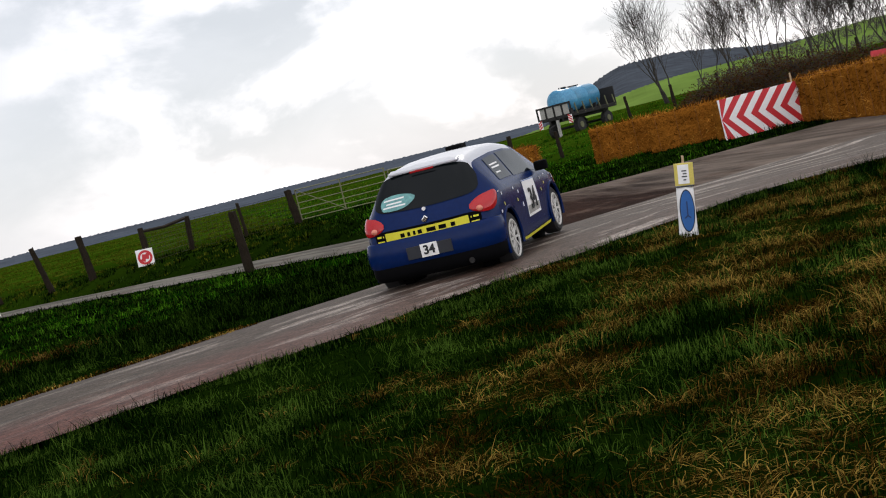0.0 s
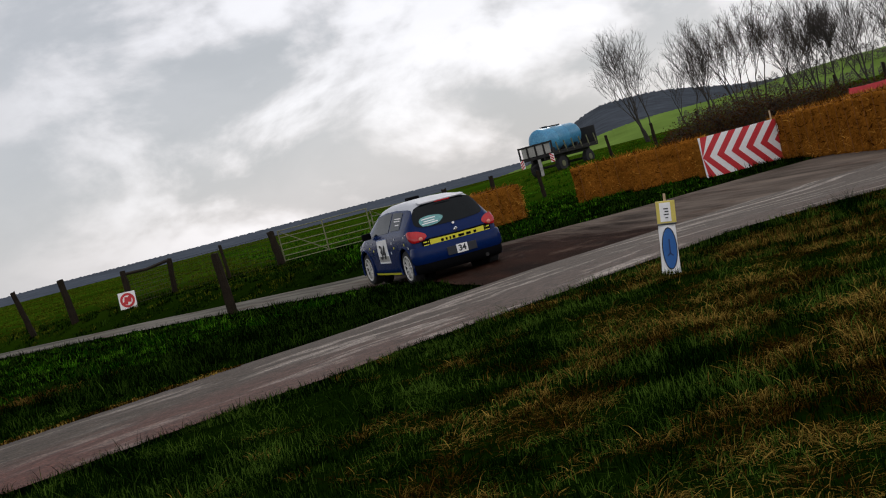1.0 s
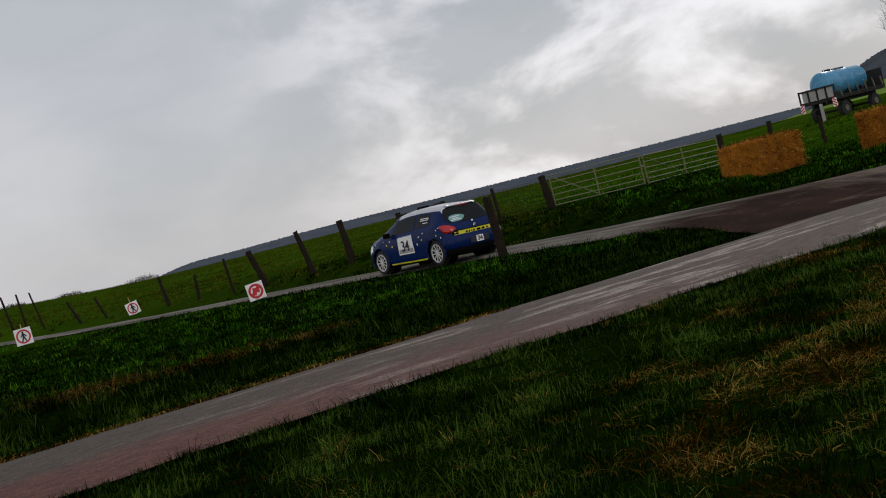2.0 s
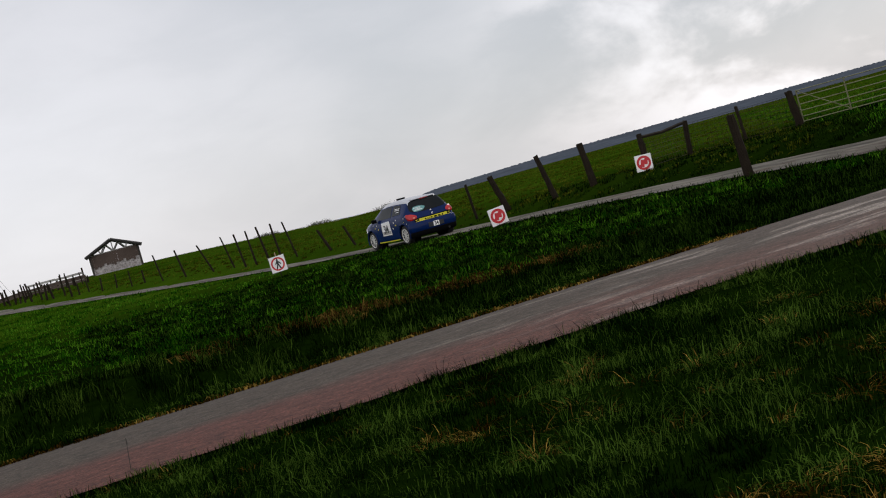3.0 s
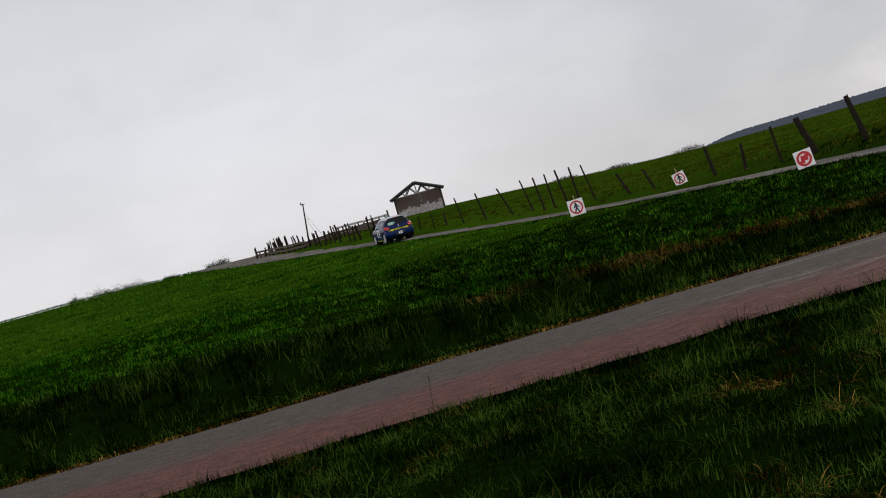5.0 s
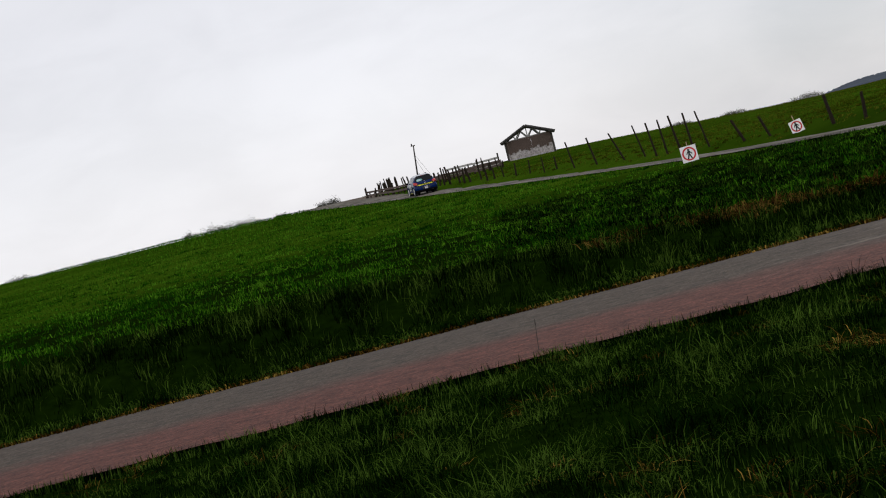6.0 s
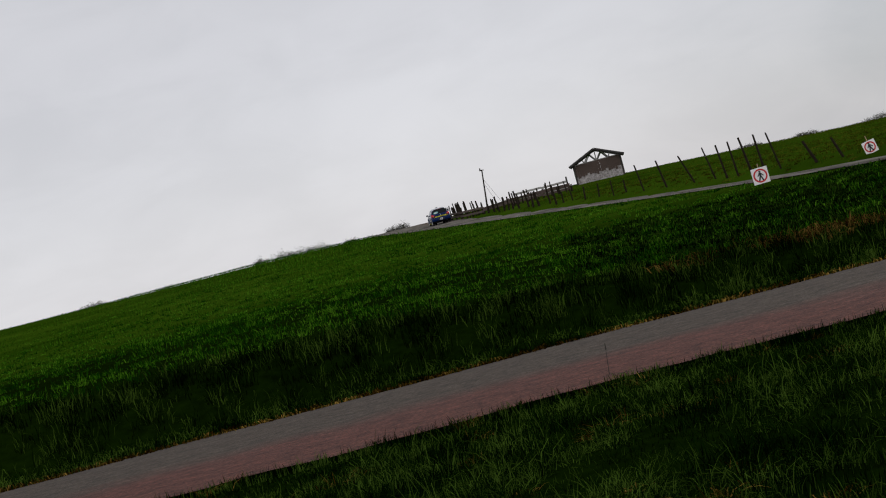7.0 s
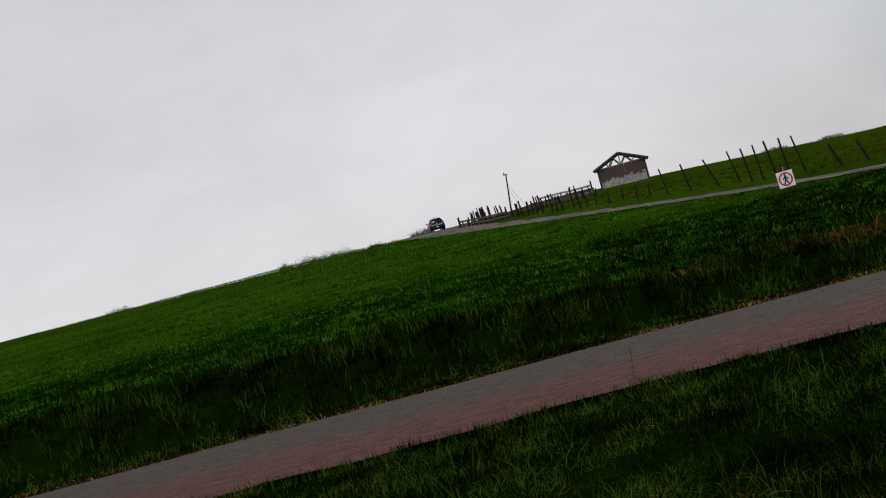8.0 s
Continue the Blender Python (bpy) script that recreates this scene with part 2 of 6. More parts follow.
M_BOARD = mat("brown_boards", (0.085, 0.058, 0.046), 0.9, vary=0.4, scale=1.2, fine=14, bump=0.5)
M_SLATE = mat("dark_roofing", (0.035, 0.032, 0.032), 0.85, vary=0.4, scale=1.5, fine=14, bump=0.5)
M_TANK = mat("faded_blue_tank", (0.016, 0.17, 0.40), 0.32, vary=0.3, scale=1.3, fine=11, bump=0.15, second=(0.12, 0.40, 0.58))
M_STEEL = mat("dark_chassis", (0.018, 0.016, 0.015), 0.7, metal=0.3, vary=0.4, scale=4, fine=30, bump=0.3)
M_TIMBER = mat("grey_planks", (0.34, 0.325, 0.30), 0.9, vary=0.4, scale=2, fine=18, bump=0.5)
M_BANNER = mat("red_tarpaulin", (0.50, 0.02, 0.03), 0.5, vary=0.2, scale=1.5, fine=9, bump=0.3)
M_STRAND = leafy("straw_strand", (0.05, 0.016, 0.002), (0.26, 0.100, 0.012), (0.62, 0.31, 0.058), 0.15)
M_HAY = mat("hay", (0.10, 0.032, 0.003), 0.95, vary=0.65, scale=3.5, fine=26.0, bump=1.0, second=(0.42, 0.158, 0.022), spec=0.0)
M_TWINE = mat("twine", (0.20, 0.080, 0.018), 0.8)
M_POST = mat("weathered_post", (0.008, 0.006, 0.004), 0.92, vary=0.6, scale=5, fine=45, bump=0.8, second=(0.034, 0.025, 0.016), spec=0.1)
M_GALV = mat("galvanised_steel", (0.150, 0.150, 0.080), 0.6, metal=0.2, vary=0.3, scale=8, fine=60, bump=0.05, spec=0.3)
M_WIRE = mat("rusty_wire", (0.030, 0.022, 0.015), 0.7, metal=0.4)
M_WHITE = mat("white_board", (0.84, 0.82, 0.80), 0.55, vary=0.08, scale=3, fine=25, bump=0.02)
M_RED = mat("red_paint", (0.55, 0.018, 0.025), 0.5, vary=0.15, scale=4, fine=30, bump=0.02)
M_BLACKP = mat("black_print", (0.012, 0.012, 0.014), 0.6, bump=0.0)
M_BLUEP = mat("blue_plastic", (0.012, 0.10, 0.33), 0.45, vary=0.15, bump=0.02)
M_YELLOW = mat("yellow_film", (0.72, 0.66, 0.03), 0.45, vary=0.1, bump=0.02)
M_TRIMB = mat("dark_rim", (0.012, 0.014, 0.02), 0.6, bump=0.0)
M_DKBLUE = mat("dark_blue_print", (0.006, 0.03, 0.12), 0.5, bump=0.0)
M_PALEWOOD = mat("pale_wood", (0.42, 0.30, 0.18), 0.8, vary=0.25, scale=8, fine=50, bump=0.3)
M_YELPALE = mat("yellow_plastic", (0.62, 0.50, 0.10), 0.5, vary=0.15, bump=0.02)


def patchy(name, cols, big, fine, bump, rough):
    """Worn surfacing: three colours mixed by noise stretched along the way."""
    m = bpy.data.materials.new(name)
    m.use_nodes = True
    nt = m.node_tree
    N, L = nt.nodes.new, nt.links.new
    b = nt.nodes["Principled BSDF"]
    uv = N("ShaderNodeUVMap")
    uv.uv_map = "along"
    sep = N("ShaderNodeSeparateXYZ")
    L(uv.outputs[0], sep.inputs[0])
    mp = N("ShaderNodeMapping")
    mp.inputs["Scale"].default_value = (0.22, 0.95, 1)
    L(uv.outputs[0], mp.inputs[0])
    streak = N("ShaderNodeTexNoise")
    streak.inputs["Scale"].default_value, streak.inputs["Detail"].default_value = big, 8
    streak.inputs["Roughness"].default_value, streak.inputs["Distortion"].default_value = 0.62, 0.35
    L(mp.outputs[0], streak.inputs["Vector"])
    grit = N("ShaderNodeTexNoise")
    grit.inputs["Scale"].default_value, grit.inputs["Detail"].default_value, grit.inputs["Roughness"].default_value = fine, 8, 0.7
    L(uv.outputs[0], grit.inputs["Vector"])
    return m, nt, b, sep, streak, grit


def lane_material():
    m, nt, b, sep, streak, grit = patchy("worn_lane", None, 2.0, 28.0, 0.3, 0.7)
    N, L = nt.nodes.new, nt.links.new
    # across the lane: red surfacing on the viewer's side, grey on the far side
    side = N("ShaderNodeMapRange")
    side.inputs[1].default_value, side.inputs[2].default_value = 1.85, 1.10
    wob = N("ShaderNodeMath")
    wob.operation = "MULTIPLY_ADD"
    wob.inputs[1].default_value = 1.1
    L(streak.outputs["Fac"], wob.inputs[0])
    sub = N("ShaderNodeMath")
    sub.operation = "SUBTRACT"
    sub.inputs[1].default_value = 0.50
    L(sep.outputs[1], sub.inputs[0])
    L(sub.outputs[0], wob.inputs[2])
    L(wob.outputs[0], side.inputs[0])
    muddy = N("ShaderNodeMapRange")
    muddy.inputs[1].default_value, muddy.inputs[2].default_value = 64.0, 71.0
    L(sep.outputs[0], muddy.inputs[0])
    worn = N("ShaderNodeMath")
    worn.operation = "MULTIPLY_ADD"
    worn.inputs[1].default_value, worn.inputs[2].default_value = -0.85, 1.0
    L(muddy.outputs[0], worn.inputs[0])
    red = N("ShaderNodeMath")
    red.operation = "MULTIPLY"
    L(side.outputs[0], red.inputs[0])
    L(worn.outputs[0], red.inputs[1])
    plain = N("ShaderNodeMix")
    plain.data_type = "RGBA"
    plain.inputs[6].default_value = (0.064, 0.049, 0.036, 1)
    plain.inputs[7].default_value = (0.060, 0.041, 0.030, 1)
    L(muddy.outputs[0], plain.inputs[0])
    c1 = N("ShaderNodeMix")
    c1.data_type = "RGBA"
    c1.inputs[7].default_value = (0.096, 0.036, 0.026, 1)
    L(plain.outputs[2], c1.inputs[6])
    L(red.outputs[0], c1.inputs[0])
    pale = N("ShaderNodeMapRange")
    pale.inputs[1].default_value, pale.inputs[2].default_value, pale.inputs[4].default_value = 0.525, 0.625, 0.9
    L(streak.outputs["Fac"], pale.inputs[0])
    far = N("ShaderNodeMapRange")
    far.inputs[1].default_value, far.inputs[2].default_value = 62.5, 70.0
    L(sep.outputs[0], far.inputs[0])
    pm = N("ShaderNodeMath")
    pm.operation = "MULTIPLY"
    L(pale.outputs[0], pm.inputs[0])
    L(far.outputs[0], pm.inputs[1])
    c2 = N("ShaderNodeMix")
    c2.data_type = "RGBA"
    c2.inputs[7].default_value = (0.285, 0.238, 0.205, 1)
    L(pm.outputs[0], c2.inputs[0])
    L(c1.outputs[2], c2.inputs[6])
    g = N("ShaderNodeMix")
    g.data_type, g.blend_type = "RGBA", "MULTIPLY"
    g.inputs[0].default_value = 0.85
    L(c2.outputs[2], g.inputs[6])
    gr = N("ShaderNodeMapRange")
    gr.inputs[1].default_value, gr.inputs[2].default_value, gr.inputs[3].default_value, gr.inputs[4].default_value = 0.38, 0.62, 0.35, 1.55
    L(grit.outputs["Fac"], gr.inputs[0])
    rut = N("ShaderNodeTexNoise")
    rut.inputs["Scale"].default_value, rut.inputs["Detail"].default_value, rut.inputs["Roughness"].default_value = 5.0, 7, 0.7
    rm = N("ShaderNodeMapping")
    rm.inputs["Scale"].default_value = (0.9, 1.5, 1)
    uvr = N("ShaderNodeUVMap")
    uvr.uv_map = "along"
    L(uvr.outputs[0], rm.inputs[0])
    L(rm.outputs[0], rut.inputs["Vector"])
    rg = N("ShaderNodeMapRange")
    rg.inputs[1].default_value, rg.inputs[2].default_value, rg.inputs[3].default_value, rg.inputs[4].default_value = 0.38, 0.62, 0.50, 1.45
    L(rut.outputs["Fac"], rg.inputs[0])
    both = N("ShaderNodeMath")
    both.operation = "MULTIPLY"
    L(gr.outputs[0], both.inputs[0])
    L(rg.outputs[0], both.inputs[1])
    L(both.outputs[0], g.inputs[7])
    L(g.outputs[2], b.inputs["Base Color"])
    b.inputs["Roughness"].default_value, b.inputs["Specular IOR Level"].default_value = 0.7, 0.12
    bp = N("ShaderNodeBump")
    bp.inputs["Strength"].default_value, bp.inputs["Distance"].default_value = 0.5, 0.012
    L(grit.outputs["Fac"], bp.inputs["Height"])
    L(bp.outputs[0], b.inputs["Normal"])
    return m


def track_material():
    m, nt, b, sep, streak, grit = patchy("farm_track", None, 1.3, 16.0, 0.5, 0.85)
    N, L = nt.nodes.new, nt.links.new
    mud = N("ShaderNodeMapRange")
    mud.inputs[1].default_value, mud.inputs[2].default_value = 13.5, 9.0
    wob = N("ShaderNodeMath")
    wob.operation = "MULTIPLY_ADD"
    wob.inputs[1].default_value = 8.0
    L(streak.outputs["Fac"], wob.inputs[0])
    sub = N("ShaderNodeMath")
    sub.operation = "SUBTRACT"
    sub.inputs[1].default_value = 4.0
    L(sep.outputs[0], sub.inputs[0])
    L(sub.outputs[0], wob.inputs[2])
    L(wob.outputs[0], mud.inputs[0])
    c1 = N("ShaderNodeMix")
    c1.data_type = "RGBA"
    c1.inputs[6].default_value = (0.150, 0.138, 0.118, 1)
    c1.inputs[7].default_value = (0.024, 0.0095, 0.0055, 1)
    L(mud.outputs[0], c1.inputs[0])
    off = N("ShaderNodeMath")
    off.operation = "MULTIPLY_ADD"
    off.inputs[1].default_value = 5.0
    L(streak.outputs["Fac"], off.inputs[0])
    L(sep.outputs[1], off.inputs[2])
    away = N("ShaderNodeMapRange")
    away.inputs[1].default_value, away.inputs[2].default_value = 6.2, 8.2
    L(off.outputs[0], away.inputs[0])
    c2 = N("ShaderNodeMix")
    c2.data_type = "RGBA"
    c2.inputs[7].default_value = (0.135, 0.105, 0.085, 1)
    L(away.outputs[0], c2.inputs[0])
    L(c1.outputs[2], c2.inputs[6])
    churn = N("ShaderNodeTexNoise")
    churn.inputs["Scale"].default_value, churn.inputs["Detail"].default_value, churn.inputs["Roughness"].default_value = 0.55, 9, 0.7
    uvn = N("ShaderNodeUVMap")
    uvn.uv_map = "along"
    L(uvn.outputs[0], churn.inputs["Vector"])
    dust = N("ShaderNodeMapRange")
    dust.inputs[1].default_value, dust.inputs[2].default_value = 0.54, 0.68
    L(churn.outputs["Fac"], dust.inputs[0])
    c3 = N("ShaderNodeMix")
    c3.data_type = "RGBA"
    c3.inputs[7].default_value = (0.090, 0.058, 0.043, 1)
    L(dust.outputs[0], c3.inputs[0])
    L(c2.outputs[2], c3.inputs[6])
    g = N("ShaderNodeMix")
    g.data_type, g.blend_type = "RGBA", "MULTIPLY"
    g.inputs[0].default_value = 0.9
    gr = N("ShaderNodeMapRange")
    gr.inputs[1].default_value, gr.inputs[2].default_value, gr.inputs[3].default_value, gr.inputs[4].default_value = 0.34, 0.66, 0.35, 1.4
    L(streak.outputs["Fac"], gr.inputs[0])
    L(c3.outputs[2], g.inputs[6])
    L(gr.outputs[0], g.inputs[7])
    L(g.outputs[2], b.inputs["Base Color"])
    b.inputs["Roughness"].default_value, b.inputs["Specular IOR Level"].default_value = 0.9, 0.02
    bp = N("ShaderNodeBump")
    bp.inputs["Strength"].default_value, bp.inputs["Distance"].default_value = 0.8, 0.03
    L(grit.outputs["Fac"], bp.inputs["Height"])
    L(bp.outputs[0], b.inputs["Normal"])
    return m


M_LANE, M_TRACK = lane_material(), track_material()


# ---- ground, lane and farm track ----
def build_ground():
    radii = [0.0] + [0.8 * 1.045 ** k for k in range(200)]
    radii = [r for r in radii if r < 3600] + [3800]
    count = 300
    verts, faces = [(0, 0, land(0, 0))], []
    for r in radii[1:]:
        for k in range(count):
            a = 2 * math.pi * k / count
            x, y = r * math.sin(a), r * math.cos(a)
            s, n = road_sn(x, y)
            z = land(x, y)
            z += 0.05 * (noise.noise(Vector((x * 0.5, y * 0.5, 0)))) * step(60, 20, r) + 0.5 * noise.noise(Vector((x * 0.02, y * 0.02, 3))) * step(60, 200, r)
            if 9.9 < n < 14.2 and abs(s) < 60:
                z = land(x, y) - 0.06
            if 14 < r < 170 and track_at(x, y)[1] < 0.4:
                z = land(x, y) - 0.06
            verts.append((x, y, z))
    for k in range(count):
        faces.append((0, 1 + k, 1 + (k + 1) % count))
    for i in range(len(radii) - 2):
        o, p = 1 + i * count, 1 + (i + 1) * count
        for k in range(count):
            j = (k + 1) % count
            faces.append((o + k, p + k, p + j, o + j))
    me = bpy.data.meshes.new("ground")
    me.from_pydata(verts, [], faces)
    me.flip_normals()
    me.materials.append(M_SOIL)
    me.polygons.foreach_set("use_smooth", [True] * len(me.polygons))
    tagged(new("ground", me), "rolling meadow turf, green with dry patches", "ground", kind="structure")


def ribbon(name, rows, across, material, lift):
    """A strip of surfacing: rows of (middle x, y, side direction x, y, half widths a and b)."""
    verts, faces, uvs = [], [], []
    run, last = 0.0, None
    for x, y, nx, ny, a, b in rows:
        if last:
            run += math.hypot(x - last[0], y - last[1])
        last = (x, y)
        for k in range(across + 1):
            o = -a + (a + b) * k / across
            px, py = x + nx * o, y + ny * o
            edge = min(k, across - k) / across
            verts.append((px, py, land(px, py) + lift + 0.03 * min(1, edge * 5)))
            uvs.append((run, o + a))
    w = across + 1
    for i in range(len(rows) - 1):
        for k in range(across):
            faces.append((i * w + k, i * w + k + 1, (i + 1) * w + k + 1, (i + 1) * w + k))
    me = bpy.data.meshes.new(name)
    me.from_pydata(verts, [], faces)
    layer = me.uv_layers.new(name="along")
    for loop in me.loops:
        layer.data[loop.index].uv = uvs[loop.vertex_index]
    me.materials.append(material)
    me.polygons.foreach_set("use_smooth", [True] * len(me.polygons))
    me.update()
    if me.polygons[0].normal.z < 0:
        me.flip_normals()
    return new(name, me)


def lane_near(s):
    return 10.25 - 3.0 * step(14, 19, s) + 0.15 * noise.noise(Vector((s * 0.6, 0, 0))) + 0.10 * noise.noise(Vector((s * 1.9, 3, 0)))


def lane_far(s):
    return 13.85 - 3.2 * step(17, 26, s) + 0.12 * noise.noise(Vector((s * 0.5, 5, 0)))


def build_lane():
    rows = []
    for k in range(481):
        s = -60 + 0.25 * k
        x, y = road_xy(s, 12.0)
        rows.append((x, y, -RD[1], RD[0], 12.0 - lane_near(s), lane_far(s) - 12.0))
    ob = ribbon("road", rows, 12, M_LANE, 0.0)
    tagged(ob, "narrow lane with worn grey and reddish surfacing", "road", kind="structure")


def track_rows(stepping=1.0):
    """Points along the track: x, y and the two half widths, by a smooth curve."""
    pts = [Vector(p) for p in TRACK]
    out = []
    for i in range(len(pts) - 1):
        p0, p1, p2, p3 = pts[max(0, i - 1)], pts[i], pts[i + 1], pts[min(len(pts) - 1, i + 2)]
        steps = max(2, int((p2 - p1).length / stepping))
        for k in range(steps):
            u = k / steps
            out.append(0.5 * (2 * p1 + (p2 - p0) * u + (2 * p0 - 5 * p1 + 4 * p2 - p3) * u * u + (3 * p1 - p0 - 3 * p2 + p3) * u ** 3))
    out.append(pts[-1])
    return out


def build_track():
    pts, rows = track_rows(), []
    for i, p in enumerate(pts):
        d = (pts[min(i + 1, len(pts) - 1)] - pts[max(i - 1, 0)]).to_2d().normalized()
        wob = 0.15 * noise.noise(Vector((i * 0.4, 9, 0)))
        rows.append((p.x, p.y, d.y, -d.x, p.z + wob, p.w - wob))
    ob = ribbon("farm_track", rows, 14, M_TRACK, -0.012)
    tagged(ob, "pale gravel farm track with a muddy brown mouth", "track", kind="structure")


build_ground()
build_lane()
build_track()


# ---- far hills ----
def hills(name, az0, az1, dist, top, material, label, rag=0.0, seed=0):
    """A long ridge: a front slope rising to an uneven crest, with a back slope."""
    count = int((az1 - az0) / 0.025)
    verts, faces = [], []
    for k in range(count + 1):
        az = az0 + (az1 - az0) * k / count
        h = even = EYE + dist * math.tan(radians(top(az)))
        h += rag * (noise.noise(Vector((az * 9, seed, 0))) + 0.5 * noise.noise(Vector((az * 31, seed, 2))) + 0.5 * noise.noise(Vector((az * 14.3, seed, 5))) ** 2 + 0.45 * noise.noise(Vector((az * 47, seed, 7))) + 0.4 * noise.noise(Vector((az * 97, seed, 9))))
        sx, cy = math.sin(radians(az)), math.cos(radians(az))
        for q, f in ((0.62, -30), (0.80, None), (0.992, even - 1.2 * rag), (1.0, h), (1.25, -30)):
            z = f if f is not None else -30 + (even + 30) * 0.68
            verts.append((sx * dist * q, cy * dist * q, z))
    for k in range(count):
        for j in range(4):
            o = k * 5 + j
            faces.append((o, o + 5, o + 6, o + 1))
    me = bpy.data.meshes.new(name)
    me.from_pydata(verts, [], faces)
    me.materials.append(material)
    me.polygons.foreach_set("use_smooth", [True] * len(me.polygons))
    ob = new(name, me)
    return tagged(ob, label, "hill", kind="structure")


# Haze is painted in: ridge and hill colours are paled towards blue.
M_HAZEWOOD = mat("hazed_far_wood", (0.072, 0.084, 0.104), 1.0, vary=0.35, scale=0.012, fine=0.06, bump=0.0, spec=0.0)
M_HAZEHILL = mat("wooded_hill", (0.058, 0.066, 0.078), 1.0, vary=0.4, scale=0.02, fine=0.12, bump=0.0, spec=0.0)
# the meadow's green is paled for haze too
M_MEADOW = mat("hill_meadow", (0.13, 0.20, 0.042), 1.0, vary=0.35, scale=0.012, fine=0.05, bump=0.0, spec=0.0)
hills("far_ridge", -19, 60, 1500, lambda a: 0.30 - 0.55 * step(-10, -14, a) - 0.1 * step(-4, -10, a), M_HAZEWOOD, "distant wooded ridge, haze put into its bluish grey", 0.8)
hills("wooded_hill", 12, 60, 900, lambda a: -0.2 + 2.0 * step(14.5, 20, a) - 0.8 * step(21, 27, a), M_HAZEHILL, "wooded hill beyond the meadows, greyed in colour for haze", 1.2, 4)
hills("meadow_hill", 10, 60, 640, lambda a: -0.15 + 0.95 * step(13, 22, a) + 0.3 * step(24, 30, a), M_MEADOW, "bright green hillside meadow", 0.3, 8)


# ---- things by the lane ----
def bale(x, y, turn, length=2.3, high=1.2, deep=0.95, seed=1, z=None, label="large rectangular straw bale with loose ends"):
    t = thing("hay_bale", x, y, (land(x, y) - 0.02) if z is None else z, turn, label, "hay bale", "bales lining the bend")
    bm = box(length, deep, high, (0, 0, high / 2), 0.06)
    bmesh.ops.subdivide_edges(bm, edges=bm.edges[:], cuts=5, use_grid_fill=True)
    roughen(bm, 0.045, 3.1, seed)
    roughen(bm, 0.02, 14.0, seed)
    part("straw_block", bm, M_HAY, t)
    rng = random.Random(seed)
    bm = bmesh.new()
    for _ in range(2200):
        f = rng.choice("ttfffbbl")
        u, v = rng.uniform(-0.5, 0.5), rng.uniform(0, 1)
        if f == "t":
            p, d = Vector((u * length, (v - 0.5) * deep, high)), Vector((0, 0, 1))
        elif f == "f":
            p, d = Vector((u * length, -deep / 2, v * high)), Vector((0, -1, 0))
        elif f == "b":
            p, d = Vector((u * length, deep / 2, v * high)), Vector((0, 1, 0))
        else:
            p, d = Vector((rng.choice((-0.5, 0.5)) * length, (v - 0.5) * deep, high * (u + 0.5))), Vector((1, 0, 0))
        q = p + (d * rng.uniform(0.02, 0.07) + Vector((rng.uniform(-1, 1), rng.uniform(-1, 1), rng.uniform(-1, 1))) * 0.11)
        w = Vector((rng.uniform(-1, 1), rng.uniform(-1, 1), rng.uniform(-1, 1))) * 0.012
        bm.faces.new([bm.verts.new(c) for c in (p - w, p + w, q)])
    part("loose_straw", bm, M_STRAND, t)["kind"] = "stuff"
    for k in range(4):
        o = -length * 0.38 + k * length * 0.253
        bm = bmesh.new()
        for a, b in (((o, -deep / 2 - 0.03, 0.05), (o, -deep / 2 - 0.03, high)), ((o, -deep / 2, high + 0.025), (o, deep / 2, high + 0.025)), ((o, deep / 2 + 0.03, high), (o, deep / 2 + 0.03, 0.05))):
            tube(a, b, 0.005, seg=5, bm=bm)
        part("twine", bm, M_TWINE, t)
    return t


def fence_post(x, y, high=1.25, lean=(0, 0), radius=0.07, seed=0, z=None, cap=False):
    t = thing("fence_post", x, y, None if z is None else z, 0, "weathered split-wood fence post, leaning", "fence post", "field fence posts")
    facing = -math.degrees(math.atan2(x, y))
    t.matrix_basis = pose(x, y, (land(x, y) if z is None else z) - 0.05, 0, 0, facing) @ pose(0, 0, 0, lean[0], lean[1], 0) @ pose(0, 0, 0, 0, 0, seed * 37 % 360)
    bm = bmesh.new()
    rings = 7
    rng = random.Random(seed + 11)
    prev = None
    for i in range(rings + 1):
        u = i / rings
        ring = []
        for k in range(8):
            a = 2 * math.pi * k / 8
            r = radius * (1.08 - 0.2 * u) * rng.uniform(0.86, 1.12)
            top = rng.uniform(-0.03, 0.03) if i == rings else 0
            ring.append(bm.verts.new((math.cos(a) * r, math.sin(a) * r, u * (high + 0.05) + top)))
        if prev:
            for k in range(8):
                bm.faces.new((prev[k], prev[(k + 1) % 8], ring[(k + 1) % 8], ring[k]))
        prev = ring
    bm.faces.new(prev)
    part("post", bm, M_POST, t)
    if cap:
        part("white_tip", box(0.10, 0.10, 0.14, (0, 0, high - 0.05), 0.02), M_WHITE, t, "small white plastic insulator")
    return t


def at(az, r):
    return r * math.sin(radians(az)), r * math.cos(radians(az))


